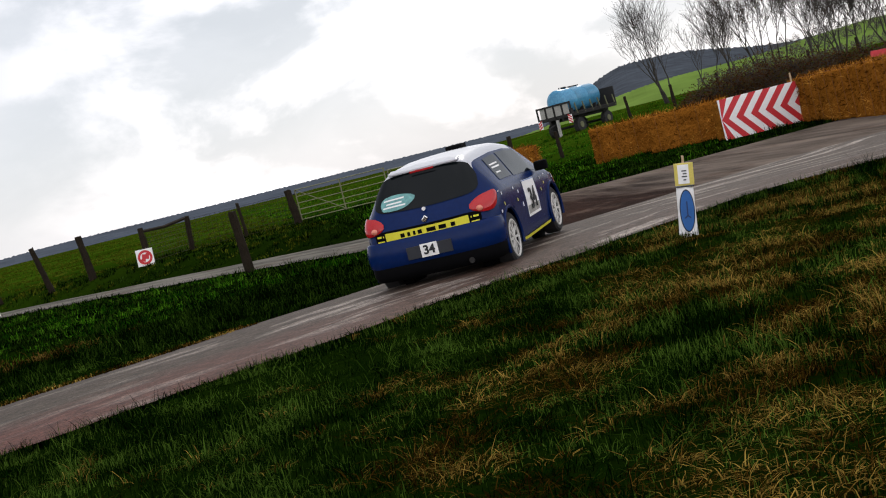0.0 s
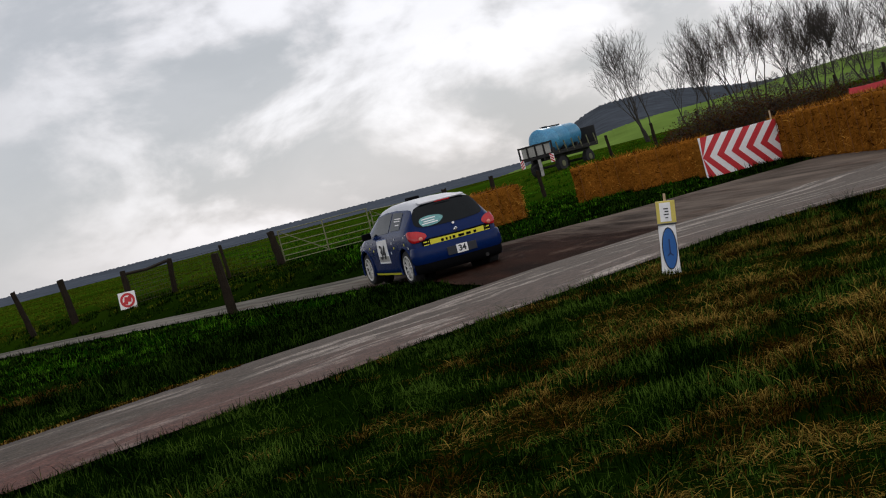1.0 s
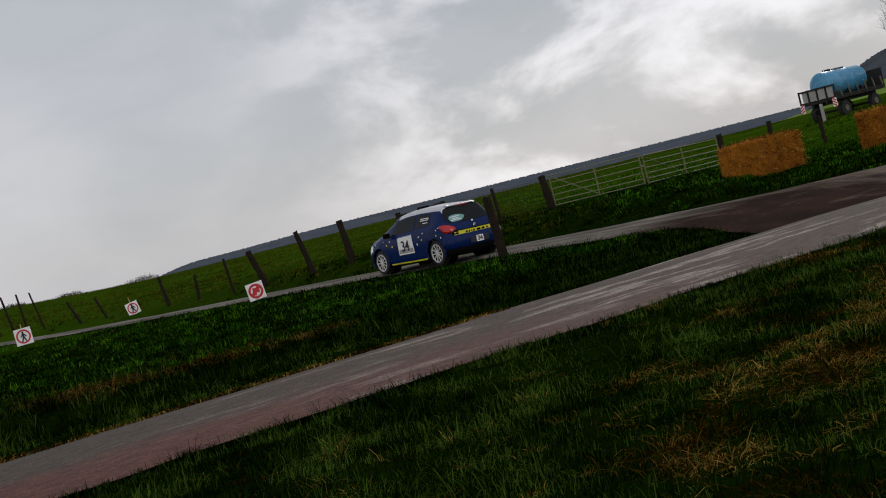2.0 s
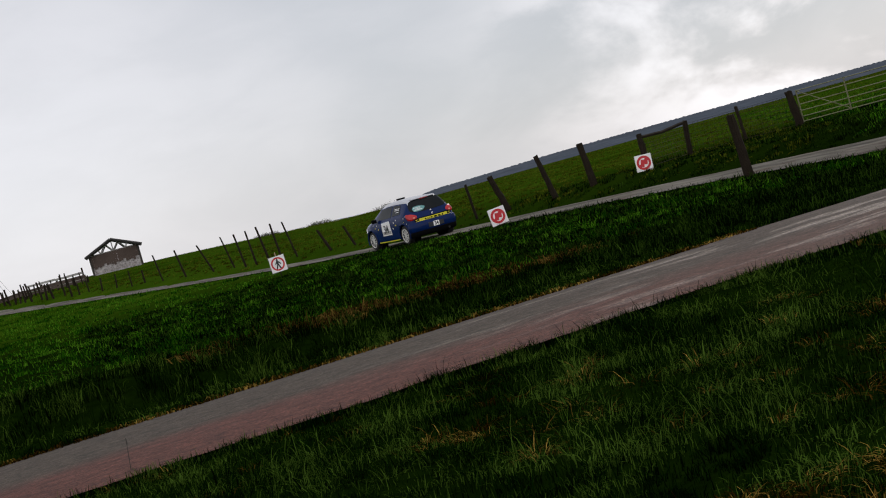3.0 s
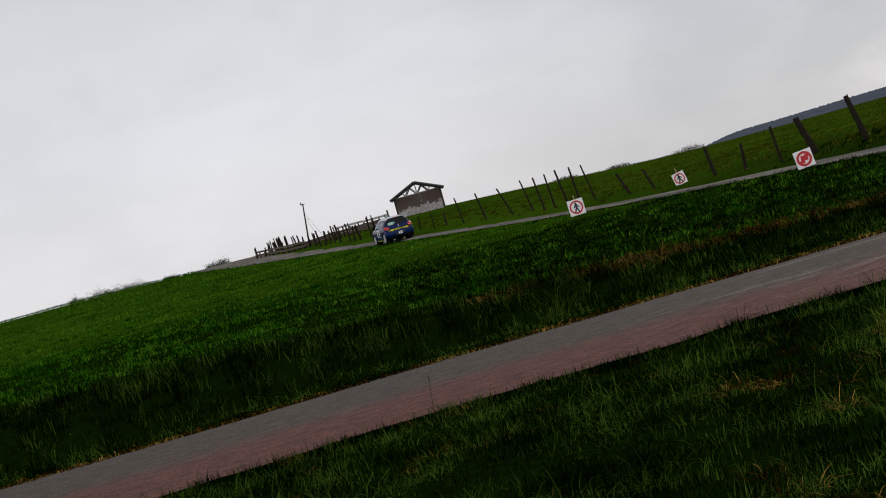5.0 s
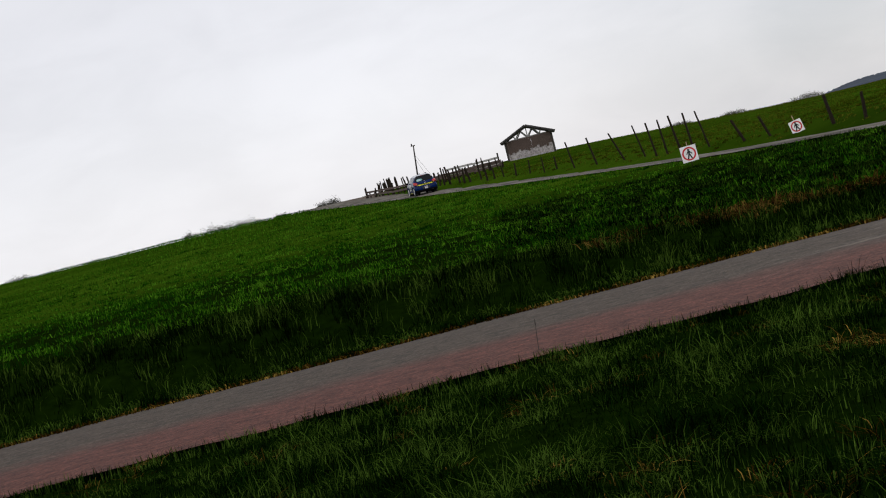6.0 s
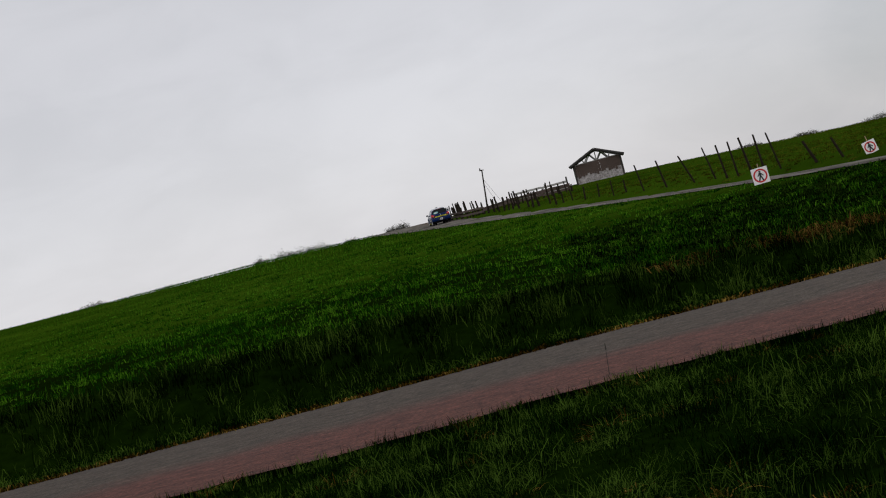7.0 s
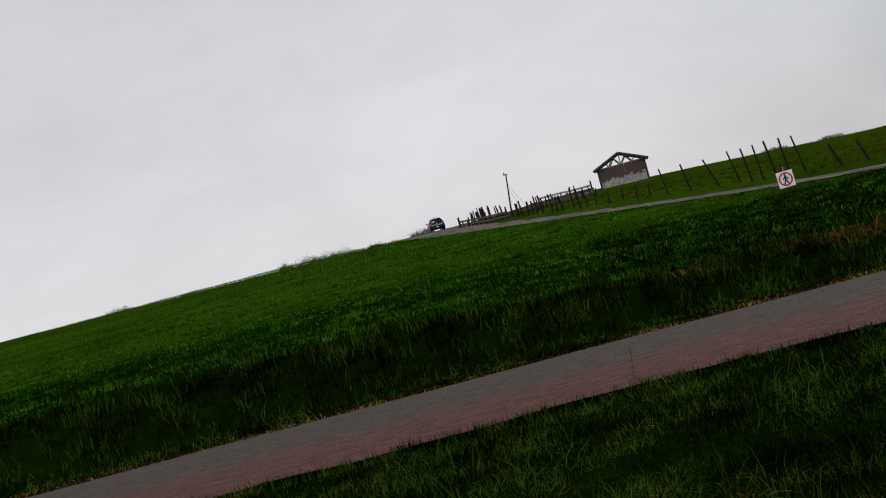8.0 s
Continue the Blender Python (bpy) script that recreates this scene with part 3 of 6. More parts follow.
def build_chevron(x, y, turn, wide=2.65, high=0.98):
    t = thing("chevron_board", x, y, None, turn, "red and white chevron board standing against the bales", "chevron sign")
    part("board", box(wide, 0.03, high, (0, 0, high / 2 + 0.02), 0.005), M_WHITE, t)
    count, p = 7, wide / 7
    for k in range(-1, count + 1):
        bm = bmesh.new()
        x0 = -wide / 2 + k * p
        reach = high * 0.42
        for zz, half in ((0, 0), (1, 1)):
            za, zb = (0.02, 0.02 + high / 2) if zz == 0 else (0.02 + high / 2, 0.02 + high)
            xa, xb = (x0 + reach, x0) if zz == 0 else (x0, x0 + reach)
            q = [(xa, za), (xa + p * 0.50, za), (xb + p * 0.50, zb), (xb, zb)]
            q = [(min(max(c[0], -wide / 2 + 0.01), wide / 2 - 0.01), c[1]) for c in q]
            if max(c[0] for c in q) - min(c[0] for c in q) > 0.02:
                fr = [bm.verts.new((c[0], -0.019, c[1])) for c in q]
                try:
                    bm.faces.new(fr)
                except ValueError:
                    pass
        part("stripe", bm, M_RED, t)
    part("stake", box(0.04, 0.03, high + 0.25, (0.62, 0.035, (high + 0.25) / 2), 0.005), M_PALEWOOD, t, "pale wooden stake")
    return t


def build_bollard(x, y):
    t = thing("traffic_bollard", x, y, None, -14, "white plastic bollard with blue panel and a taped notice", "bollard")
    t.matrix_basis = t.matrix_basis @ pose(0, 0, 0, 0, 8, 0)
    bm = bmesh.new()
    prof = [(-0.05, 0.105), (0.05, 0.098), (0.25, 0.092), (0.42, 0.092), (0.49, 0.088), (0.50, 0.07)]
    prev = None
    for z, w in prof:
        ring = [bm.verts.new((math.cos(a) * w, math.sin(a) * w * 0.5, z)) for a in [2 * math.pi * k / 24 for k in range(24)]]
        if prev:
            for k in range(24):
                bm.faces.new((prev[k], prev[(k + 1) % 24], ring[(k + 1) % 24], ring[k]))
        prev = ring
    bm.faces.new(prev)
    part("body", bm, M_WHITE, t, smooth=True)
    for name, sx, sz, back, m in (("panel_rim", 0.080, 0.225, 0.054, M_TRIMB), ("blue_panel", 0.070, 0.212, 0.058, M_BLUEP)):
        bm = bmesh.new()
        bmesh.ops.create_circle(bm, cap_ends=True, segments=32, radius=1)
        bmesh.ops.transform(bm, matrix=pose(0, -back, 0.24, 90, 0, 0) @ Matrix.Diagonal((sx, sz, 1, 1)), verts=bm.verts[:])
        part(name, bm, m, t)
    arrow = box(0.014, 0.003, 0.16, (0, -0.061, 0.26), 0)
    box(0.050, 0.003, 0.014, (0.012, -0.061, 0.18), 0, Matrix.Rotation(radians(40), 4, "Y"), arrow)
    box(0.050, 0.003, 0.014, (-0.012, -0.061, 0.18), 0, Matrix.Rotation(radians(-40), 4, "Y"), arrow)
    part("arrow", arrow, M_DKBLUE, t, "darker blue arrow")
    part("notice_board", box(0.20, 0.02, 0.235, (0, -0.045, 0.625), 0.005), M_YELPALE, t, "yellow plastic notice board")
    part("notice", box(0.115, 0.006, 0.20, (-0.008, -0.058, 0.625), 0), M_WHITE, t, "white paper notice")
    for u, v, w in ((0.0, 0.66, 0.05), (0.005, 0.63, 0.04), (0.0, 0.60, 0.055), (0.002, 0.565, 0.03)):
        part("text_bar", box(w, 0.004, 0.012, (u, -0.062, v), 0), M_BLACKP, t)
    part("stick", box(0.026, 0.02, 0.40, (0.004, -0.012, 0.62), 0.004), M_PALEWOOD, t, "pale wooden stick")
    part("tape", box(0.19, 0.115, 0.012, (0, 0, 0.497), 0.004), M_TRIMB, t, "dark tape")
    return t


def build_notice(x, y, turn, kind, base, tilt=0.0, size=0.5, stake=0.0, label=""):
    """A square prohibition notice on a short stake."""
    t = thing("warning_sign", x, y, None, turn, label or "white square prohibition sign with red ring on a stake", "warning sign", "prohibition signs along the track")
    t.matrix_basis = t.matrix_basis @ pose(0, 0, 0, 0, tilt, 0)
    part("board", box(size, 0.012, size, (0, 0, base + size / 2), 0.003), M_WHITE, t)
    part("stake", tube((0, 0.02, -0.1), (0, 0.02, base + size * 0.8), 0.018, seg=6), M_POST, t)
    if stake:
        part("stake_top", tube((0, 0.02, base + size * 0.8), (0, 0.02, base + size * 0.8 + stake), 0.018, seg=6), M_PALEWOOD, t, "pale bare end of the stake")
    bm = bmesh.new()
    ro, ri = size * 0.43, size * (0.33 if kind == "walk" else 0.29)
    vo = [bm.verts.new((ro * math.cos(a), -0.011, base + size / 2 + ro * math.sin(a))) for a in [2 * math.pi * k / 32 for k in range(32)]]
    vi = [bm.verts.new((ri * math.cos(a), -0.011, base + size / 2 + ri * math.sin(a))) for a in [2 * math.pi * k / 32 for k in range(32)]]
    for k in range(32):
        j = (k + 1) % 32
        bm.faces.new((vo[k], vo[j], vi[j], vi[k]))
    part("ring", bm, M_RED, t)
    c = base + size / 2
    if kind == "walk":
        for sx, sy, px, pz, a in ((0.065, 0.15, 0.0, 0.03, 0), (0.045, 0.17, 0.038, -0.09, -20), (0.045, 0.17, -0.038, -0.09, 22), (0.035, 0.14, 0.055, 0.04, -38), (0.035, 0.12, -0.05, 0.04, 35), (0.06, 0.06, 0.0, 0.135, 45)):
            part("pictogram_bar", box(sx, 0.004, sy, (px, -0.010, c + pz), 0, Matrix.Rotation(radians(a), 4, "Y")), M_BLACKP, t)
    else:
        for sx, sy, px, pz, a in ((0.34, 0.085, 0.0, 0.0, -38), (0.11, 0.22, -0.04, -0.01, 12), (0.10, 0.18, 0.07, 0.03, 12)):
            part("pictogram_bar", box(sx, 0.004, sy, (px, -0.010 - 0.001 * (sx > 0.2), c + pz), 0, Matrix.Rotation(radians(a), 4, "Y")), M_RED, t)
    return t


# ---- placing the bales, signs and fence ----
bale(*at(13.75, 37.6), 44, 2.2, 0.98, 1.3, 3, label="straw bale set corner-on beside the gate, its ends loose")
bale(*at(19.2, 39.3), -24, 2.05, 1.02, 0.95, 5)
bale(*at(21.75, 37.7), -24, 2.2, 1.02, 0.95, 6)
bale(15.0, 32.6, -8, 2.3, 0.95, 0.8, 7, label="straw bale hidden behind the chevron board")
for k, (bx, by) in enumerate(((15.95, 31.0), (15.5, 28.65), (15.05, 26.3), (14.6, 23.95))):
    bale(bx, by, 79 + (k % 2) * 2, 2.32, 1.1 + 0.03 * k, 0.95, 8 + k)
build_chevron(*at(25.2, 34.9), -9, 2.66, 1.03)
build_bollard(*at(20.72, 14.35))
build_notice(*at(-1.7, 41.0), 2, "other", -0.02, 2, 0.5, 0.1)
build_notice(*at(-8.15, 39.0), 12, "other", 0.05, -6, 0.5)
build_notice(*at(-13.2, 51.6), 12, "walk", 0.02, -12, 0.47, 0.30)
build_notice(*at(-17.7, 46.0), 16, "walk", 0.20, -2, 0.54, 0.25)
fence_post(*at(2.36, 30.8), 1.42, (2, -3), 0.11, 60)
for k, (x, y, h, lean) in enumerate((
    (0.19, 44.00, 1.11, 5),
    (-1.16, 41.73, 1.09, -0),
    (-2.89, 42.15, 1.34, -5),
    (-4.24, 43.04, 1.46, -11),
    (-6.01, 44.60, 1.29, -15),
    (-7.34, 45.92, 1.20, -4),
    (-8.83, 47.44, 0.89, 2),
    (-10.22, 48.94, 1.09, -7),
    (-13.38, 52.32, 0.87, -18),
    (-14.87, 53.99, 0.96, -20),
    (-17.02, 56.23, 1.64, -9),
    (-18.11, 57.46, 1.66, -4),
    (-19.02, 58.49, 1.67, -7),
    (-19.99, 59.48, 1.63, -4),
    (-20.87, 60.50, 1.59, -6),
    (-21.77, 61.51, 1.62, -10),
    (-23.57, 63.52, 1.55, -18),
    (-26.14, 66.28, 1.49, -9),
    (-28.48, 68.84, 1.47, -7),
    (-30.44, 71.00, 0.76, 0),
    (-31.91, 72.54, 0.85, 0),
    (-33.70, 74.48, 0.82, 5),
    (-35.63, 76.62, 0.79, 4),
    (-37.40, 78.55, 0.78, -2),
    (-38.81, 80.09, 0.69, 0),
)):
    fence_post(x, y, h, (0, lean), (0.050 + 0.02 * ((k * 7) % 5) / 5) * (1.75 if k < 5 else 1.0 if k < 10 else 0.8), k, cap=(k == 2))
# the fence goes on along the track towards the brow
pts = track_rows(0.5)
rng = random.Random(21)
run, last = 0.0, None
for i, p in enumerate(pts[:-1]):
    if last is not None:
        run += (p.to_2d() - last).length
    last = p.to_2d()
    if p.x < -41.5 and p.x > -88 and run > 1.9:
        run = 0.0
        d = (pts[i + 1].to_2d() - p.to_2d()).normalized()
        off = 2.5 + rng.uniform(-0.15, 0.15) + 2.5 * step(-60, -85, p.x)
        fence_post(p.x + d.y * off, p.y - d.x * off, rng.uniform(0.95, 1.45), (rng.uniform(-5, 5), rng.uniform(-9, 4)), rng.uniform(0.055, 0.085), i)


def strand(name, pts, r, material, label, sag=0.0):
    """A thin rail, pole or run of wire through the given points."""
    bm = bmesh.new()
    for a, b in zip(pts, pts[1:]):
        a, b = Vector(a), Vector(b)
        m = (a + b) / 2 - Vector((0, 0, sag))
        tube(a, m, r, seg=5, bm=bm)
        tube(m, b, r, seg=5, bm=bm)
    ob = part(name, bm, material)
    return tagged(ob, label, "fence wire" if r < 0.02 else "fence rail")


def spot(az, r, up):
    x, y = at(az, r)
    return x, y, land(x, y) + up


strand("fence_rail", [spot(-1.55, 41.8, 0.98), spot(0.25, 43.8, 1.05)], 0.055, M_POST, "sagging dark wooden pole between two fence posts", 0.06)


def build_netting(a, b, high=1.0):
    """Square wire netting between two places on the ground."""
    (xa, ya), (xb, yb) = a, b
    length = math.hypot(xb - xa, yb - ya)
    bm = bmesh.new()

    def on(u, h):
        x, y = xa + (xb - xa) * u, ya + (yb - ya) * u
        return x, y, land(x, y) + h
    for k in range(8):
        h = 0.05 + (high - 0.05) * (k / 7) ** 0.85
        for q in range(4):
            tube(on(q / 4, h), on((q + 1) / 4, h), 0.0045, seg=4, bm=bm)
    n = int(length / 0.16)
    for k in range(n + 1):
        tube(on(k / n, 0.03), on(k / n, high), 0.0035, seg=4, bm=bm)
    tagged(part("wire_netting", bm, M_WIRE), "rusty square-mesh stock netting strung along the fence", "wire netting")


build_netting(at(-1.55, 41.8), at(0.25, 44.0))
build_netting(at(0.25, 44.0), at(2.6, 43.6))
build_netting(at(2.6, 43.6), at(4.8, 43.0))
fence_post(*at(2.6, 43.6), 1.1, (0, -3), 0.06, 301)
fence_post(*at(4.85, 43.0), 1.12, (0, -6), 0.13, 302)
fence_post(*at(12.3, 48.5), 1.12, (0, -2), 0.11, 303)
fence_post(*at(14.3, 56.0), 1.25, (0, 1), 0.11, 304)
fence_post(*at(16.35, 50.0), 1.0, (0, -3), 0.08, 305)
for k in range(7):
    fence_post(*at(19.5 + k * 1.9, 74 + (k % 3)), 1.2, (0, -4 + 2 * (k % 4)), 0.09, 320 + k)


def build_gate(a, b, lift, high=1.0, bars=6, lean=0.0):
    """A tubular field gate from a to b."""
    (xa, ya), (xb, yb) = a, b
    length, turn = math.hypot(xb - xa, yb - ya), math.degrees(math.atan2(yb - ya, xb - xa))
    base = land(xa, ya) + lift
    t = thing("field_gate", xa, ya, base, turn, "galvanised tubular field gate, its bars dulled and slightly bent", "gate", "field gates")
    dz = land(xb, yb) + lift - base
    for k in range(bars):
        h = 0.06 + (high - 0.06) * (k / (bars - 1)) ** 1.15
        part("bar", tube((0, 0, h), (length, 0, h + dz), 0.016, seg=7), M_GALV, t)
    for u in (0, 0.5, 1):
        part("upright", tube((u * length, 0, 0.03 + dz * u), (u * length, 0, high + 0.02 + dz * u), 0.023, seg=7), M_GALV, t)
    part("brace", tube((0, 0.01, high), (length * 0.5, 0.01, 0.08 + dz * 0.5), 0.014, seg=6), M_GALV, t)
    part("latch", box(0.10, 0.04, 0.06, (length + 0.03, 0, high * 0.6 + dz), 0.01), M_GALV, t)
    for h in (0.2, high - 0.12):
        part("hinge", box(0.10, 0.03, 0.04, (-0.05, 0, h), 0.008), M_STEEL, t)
    return t


build_gate(at(5.0, 43.0), at(8.85, 42.6), 0.05, 1.02)
build_gate(at(9.0, 43.4), at(12.1, 47.8), 0.02, 0.95)


# ---- barn, corral and mast on the brow ----
def build_barn(x, y, turn):
    t = thing("field_barn", x, y, None, turn, "small field barn, stained plaster below boards, open timber gable", "barn")
    w, d, h, up = 4.95, 6.1, 2.12, 1.08
    for sy in (0, d):
        part("gable_wall", box(w, 0.22, 1.2, (0, sy, 0.45), 0.02), M_PLASTER, t, "grey plaster wall, flaking and stained")
        n = 20
        for k in range(n):
            bw = w / n
            drop = 0.12 * math.sin(k * 2.3) + 0.10 * math.sin(k * 0.9)
            hh = 1.25 + drop
            part("board", box(bw * 0.96, 0.05, hh, (-w / 2 + bw * (k + 0.5), sy - 0.14, h - hh / 2 - 0.02 * (k % 3)), 0.004), M_BOARD, t)
    for sx in (-w / 2, w / 2):
        part("side_wall", box(0.22, d - 0.2, h + 0.2, (sx * 0.98, d / 2, h / 2 - 0.1), 0.02), M_PLASTER, t)
        part("corner_post", box(0.2, 0.2, h + 0.25, (sx, -0.12, h / 2 - 0.12), 0.01), M_BARK, t)
    half = w / 2 + 0.45
    slope = math.atan2(up, w / 2)
    for sx in (-1, 1):
        bm = box(half / math.cos(slope), d + 1.6, 0.10, (0, 0, 0), 0.01)
        bmesh.ops.transform(bm, matrix=Matrix.Translation((sx * half / 2, d / 2 - 0.1, h + up - math.tan(slope) * half / 2 + 0.12)) @ Matrix.Rotation(sx * slope, 4, "Y"), verts=bm.verts[:])
        part("roof_slope", bm, M_SLATE, t)
        part("barge_board", tube((0, -0.75, h + up + 0.10), (sx * half, -0.75, h + up + 0.10 - math.tan(slope) * half), 0.14, seg=6), M_BARK, t)
    for sy in (0, d):
        for a, b in (((-w / 2, h), (w / 2, h)), ((0, h), (0, h + up)), ((-1.3, h), (-0.65, h + 0.85)), ((1.3, h), (0.65, h + 0.85)), ((-1.3, h), (-1.5, h + 0.5)), ((1.3, h), (1.5, h + 0.5)), ((0, h), (-0.65, h + 0.85)), ((0, h), (0.65, h + 0.85))):
            part("truss_beam", tube((a[0], sy, a[1]), (b[0], sy, b[1]), 0.06, seg=6), M_TIMBER, t)
    return t


build_barn(*at(-24.08, 142), 24)
px, py = at(-29.05, 132)
mast = thing("utility_pole", px, py, None, 20, "thin leaning utility pole with a short crossarm", "utility pole")
part("pole", tube((0, 0, -0.2), (0.45, 0, 3.9), 0.09, 0.06, seg=8), M_BARK, mast)
part("crossarm", box(0.45, 0.08, 0.08, (0.40, 0, 3.85), 0.01), M_BARK, mast)
part("insulator", tube((0.28, 0, 3.85), (0.28, 0, 4.08), 0.06, seg=8), M_BARK, mast)
part("stay_wire", tube((0.34, 0, 3.0), (1.7, 0.3, 0.0), 0.012, seg=5), M_WIRE, mast)
part("stay_wire", tube((0.30, 0, 2.6), (1.2, 0.3, 0.0), 0.012, seg=5), M_WIRE, mast)

rng = random.Random(8)


def build_rail_run(points, rows, top, material, label):
    """A run of corral boards on posts."""
    t = thing("corral_fence", points[0][0], points[0][1], None, 0, label, "corral fence", "corral fences")
    o = Vector((points[0][0], points[0][1], land(*points[0])))
    for (xa, ya), (xb, yb) in zip(points, points[1:]):
        length = math.hypot(xb - xa, yb - ya)
        n = max(1, int(length / 1.7))
        for k in range(n + 1):
            x, y = xa + (xb - xa) * k / n, ya + (yb - ya) * k / n
            z = land(x, y)
            hh = top + rng.uniform(-0.15, 0.45)
            part("post", tube(Vector((x, y, z - 0.1)) - o, Vector((x + rng.uniform(-.08, .08), y, z + hh)) - o, 0.085, 0.07, seg=6), M_POST, t)
        for j in range(rows):
            h = 0.3 + (top - 0.3) * j / max(1, rows - 1) + rng.uniform(-0.05, 0.05)
            a, b = Vector((xa, ya, land(xa, ya) + h)) - o, Vector((xb, yb, land(xb, yb) + h + rng.uniform(-.1, .1))) - o
            d = b - a
            bm = box(d.length, 0.05, 0.17, (0, 0, 0), 0.01)
            bmesh.ops.transform(bm, matrix=Matrix.Translation((a + b) / 2 + Vector((0, -0.1, 0))) @ d.to_track_quat("X", "Z").to_matrix().to_4x4(), verts=bm.verts[:])
            part("rail", bm, material, t)
    return t


build_rail_run([at(-25.4, 104), at(-26.6, 106), at(-27.9, 108.5), at(-29.2, 113)], 3, 0.55, M_BOARD, "dark plank corral fence on rough posts")
build_rail_run([at(-25.5, 109), at(-26.6, 111), at(-27.8, 113.5)], 2, 0.75, M_TIMBER, "pale weathered plank corral fence behind the dark one")
build_rail_run([at(-29.2, 113), at(-30.2, 120), at(-31.3, 130)], 2, 0.6, M_BOARD, "low rough paling fence by the track")
for k in range(26):
    az = -25.6 - 5.8 * k / 25 + rng.uniform(-0.1, 0.1)
    fence_post(*at(az, float(np.interp(-az, (25.6, 28, 29.2, 31.4), (103, 107.5, 111.5, 129))) + 2 * rng.random()), rng.uniform(0.6, 1.15), (rng.uniform(-4, 4), rng.uniform(-6, 4)), rng.uniform(0.045, 0.07), 400 + k)


# ---- trailer with water tank ----
def build_trailer(x, y, turn):
    t = thing("flatbed_trailer", x, y, None, turn, "old flatbed farm trailer with striped corner boards", "trailer")
    ln, wd, bed = 4.6, 2.25, 1.05
    part("deck", box(wd, ln, 0.14, (0, ln / 2, bed), 0.02), M_STEEL, t)
    for sx in (-0.45, 0.45):
        part("chassis_beam", box(0.12, ln, 0.18, (sx, ln / 2, bed - 0.16), 0.01), M_STEEL, t)
    front = part("headboard", box(wd, 0.06, 0.10, (0, 0, bed + 0.72), 0.01), M_STEEL, t)
    part("board", box(wd * 0.86, 0.03, 0.56, (0, 0.02, bed + 0.40), 0.01), M_TIMBER, front, "pale weathered board")
    for k in range(5):
        part("stanchion", box(0.07, 0.09, 0.80, (-wd / 2 + wd * k / 4, -0.03, bed + 0.38), 0.01), M_STEEL, front)
    for sx in (-1, 1):
        bd = part("corner_board", box(0.26, 0.03, 0.46, (sx * (wd / 2 - 0.10), -0.09, bed - 0.18), 0.005), M_WHITE, t, "red and white striped warning board")
        for k in range(3):
            part("stripe", box(0.28, 0.008, 0.07, (sx * (wd / 2 - 0.10), -0.108, bed - 0.32 + k * 0.15), 0, Matrix.Rotation(radians(sx * 35), 4, "Y")), M_RED, bd)
        for k in range(6):
            part("side_stake", box(0.05, 0.07, 0.62, (sx * (wd / 2), 0.5 + k * 0.78, bed + 0.32), 0.008, Matrix.Rotation(radians(12), 4, "X")), M_GALV, t)
        part("side_rail", box(0.05, ln, 0.08, (sx * (wd / 2), ln / 2, bed + 0.10), 0.008), M_STEEL, t)
    part("tailboard", box(wd, 0.08, 1.05, (0, ln, bed + 0.55), 0.015), M_STEEL, t)
    part("drawbar", tube((0, -0.1, bed - 0.3), (0.1, -1.0, 0.55), 0.05, seg=6), M_STEEL, t)
    part("jack_leg", box(0.14, 0.14, bed - 0.1, (0.25, -0.25, (bed - 0.1) / 2), 0.02), M_TIMBER, t)
    for ay in (0.9, 3.7):
        part("axle", tube((-wd / 2 + 0.1, ay, 0.42), (wd / 2 - 0.1, ay, 0.42), 0.07, seg=8), M_STEEL, t)
        for sx in (-1, 1):
            w = part("wheel", tube((sx * 0.72, ay, 0.42), (sx * 1.0, ay, 0.42), 0.42, seg=22), M_TYRE, t)
            part("hub", tube((sx * 1.0, ay, 0.42), (sx * 1.03, ay, 0.42), 0.17, seg=14), M_GALV, w)
    return t, bed


M_TYRE = mat("tyre_rubber", (0.014, 0.013, 0.013), 0.85, vary=0.3, scale=12, fine=50, bump=0.3)
tx, ty = at(16.45, 75)
TURN = -16.45 - 35
trailer, bed = build_trailer(tx, ty, TURN)
tank = new("water_tank")
tank.matrix_basis = trailer.matrix_basis @ pose(0, 0.35, bed + 0.09)
tagged(tank, "faded blue cylindrical water tank lying on the trailer", "water tank")
bm = bmesh.new()
R = 0.70
prev = None
for yy, rr in ((0.0, 0.02), (0.02, 0.5), (0.10, 0.66), (0.22, R), (1.1, R), (1.14, R + 0.02), (1.18, R), (2.3, R), (2.34, R + 0.02), (2.38, R), (3.4, R), (3.52, 0.66), (3.6, 0.5), (3.62, 0.02)):
    ring = [bm.verts.new((rr * math.cos(a), yy, R + 0.05 + rr * math.sin(a))) for a in [2 * math.pi * k / 32 for k in range(32)]]
    if prev:
        for k in range(32):
            bm.faces.new((prev[k], prev[(k + 1) % 32], ring[(k + 1) % 32], ring[k]))
    prev = ring
part("shell", bm, M_TANK, tank, smooth=True)
part("filler_cap", tube((0, 1.0, 2 * R + 0.03), (0, 1.0, 2 * R + 0.14), 0.17, seg=16), M_STEEL, tank)
part("walkway", box(0.30, 0.9, 0.05, (0, 1.9, 2 * R + 0.09), 0.01), M_STEEL, tank)
part("vent", tube((0, 0.6, 2 * R), (0, 0.6, 2 * R + 0.14), 0.03, seg=8), M_STEEL, tank)
for yy in (0.5, 1.7, 2.9):
    part("cradle", box(1.3, 0.14, 0.30, (0, yy, 0.14), 0.02), M_STEEL, tank)

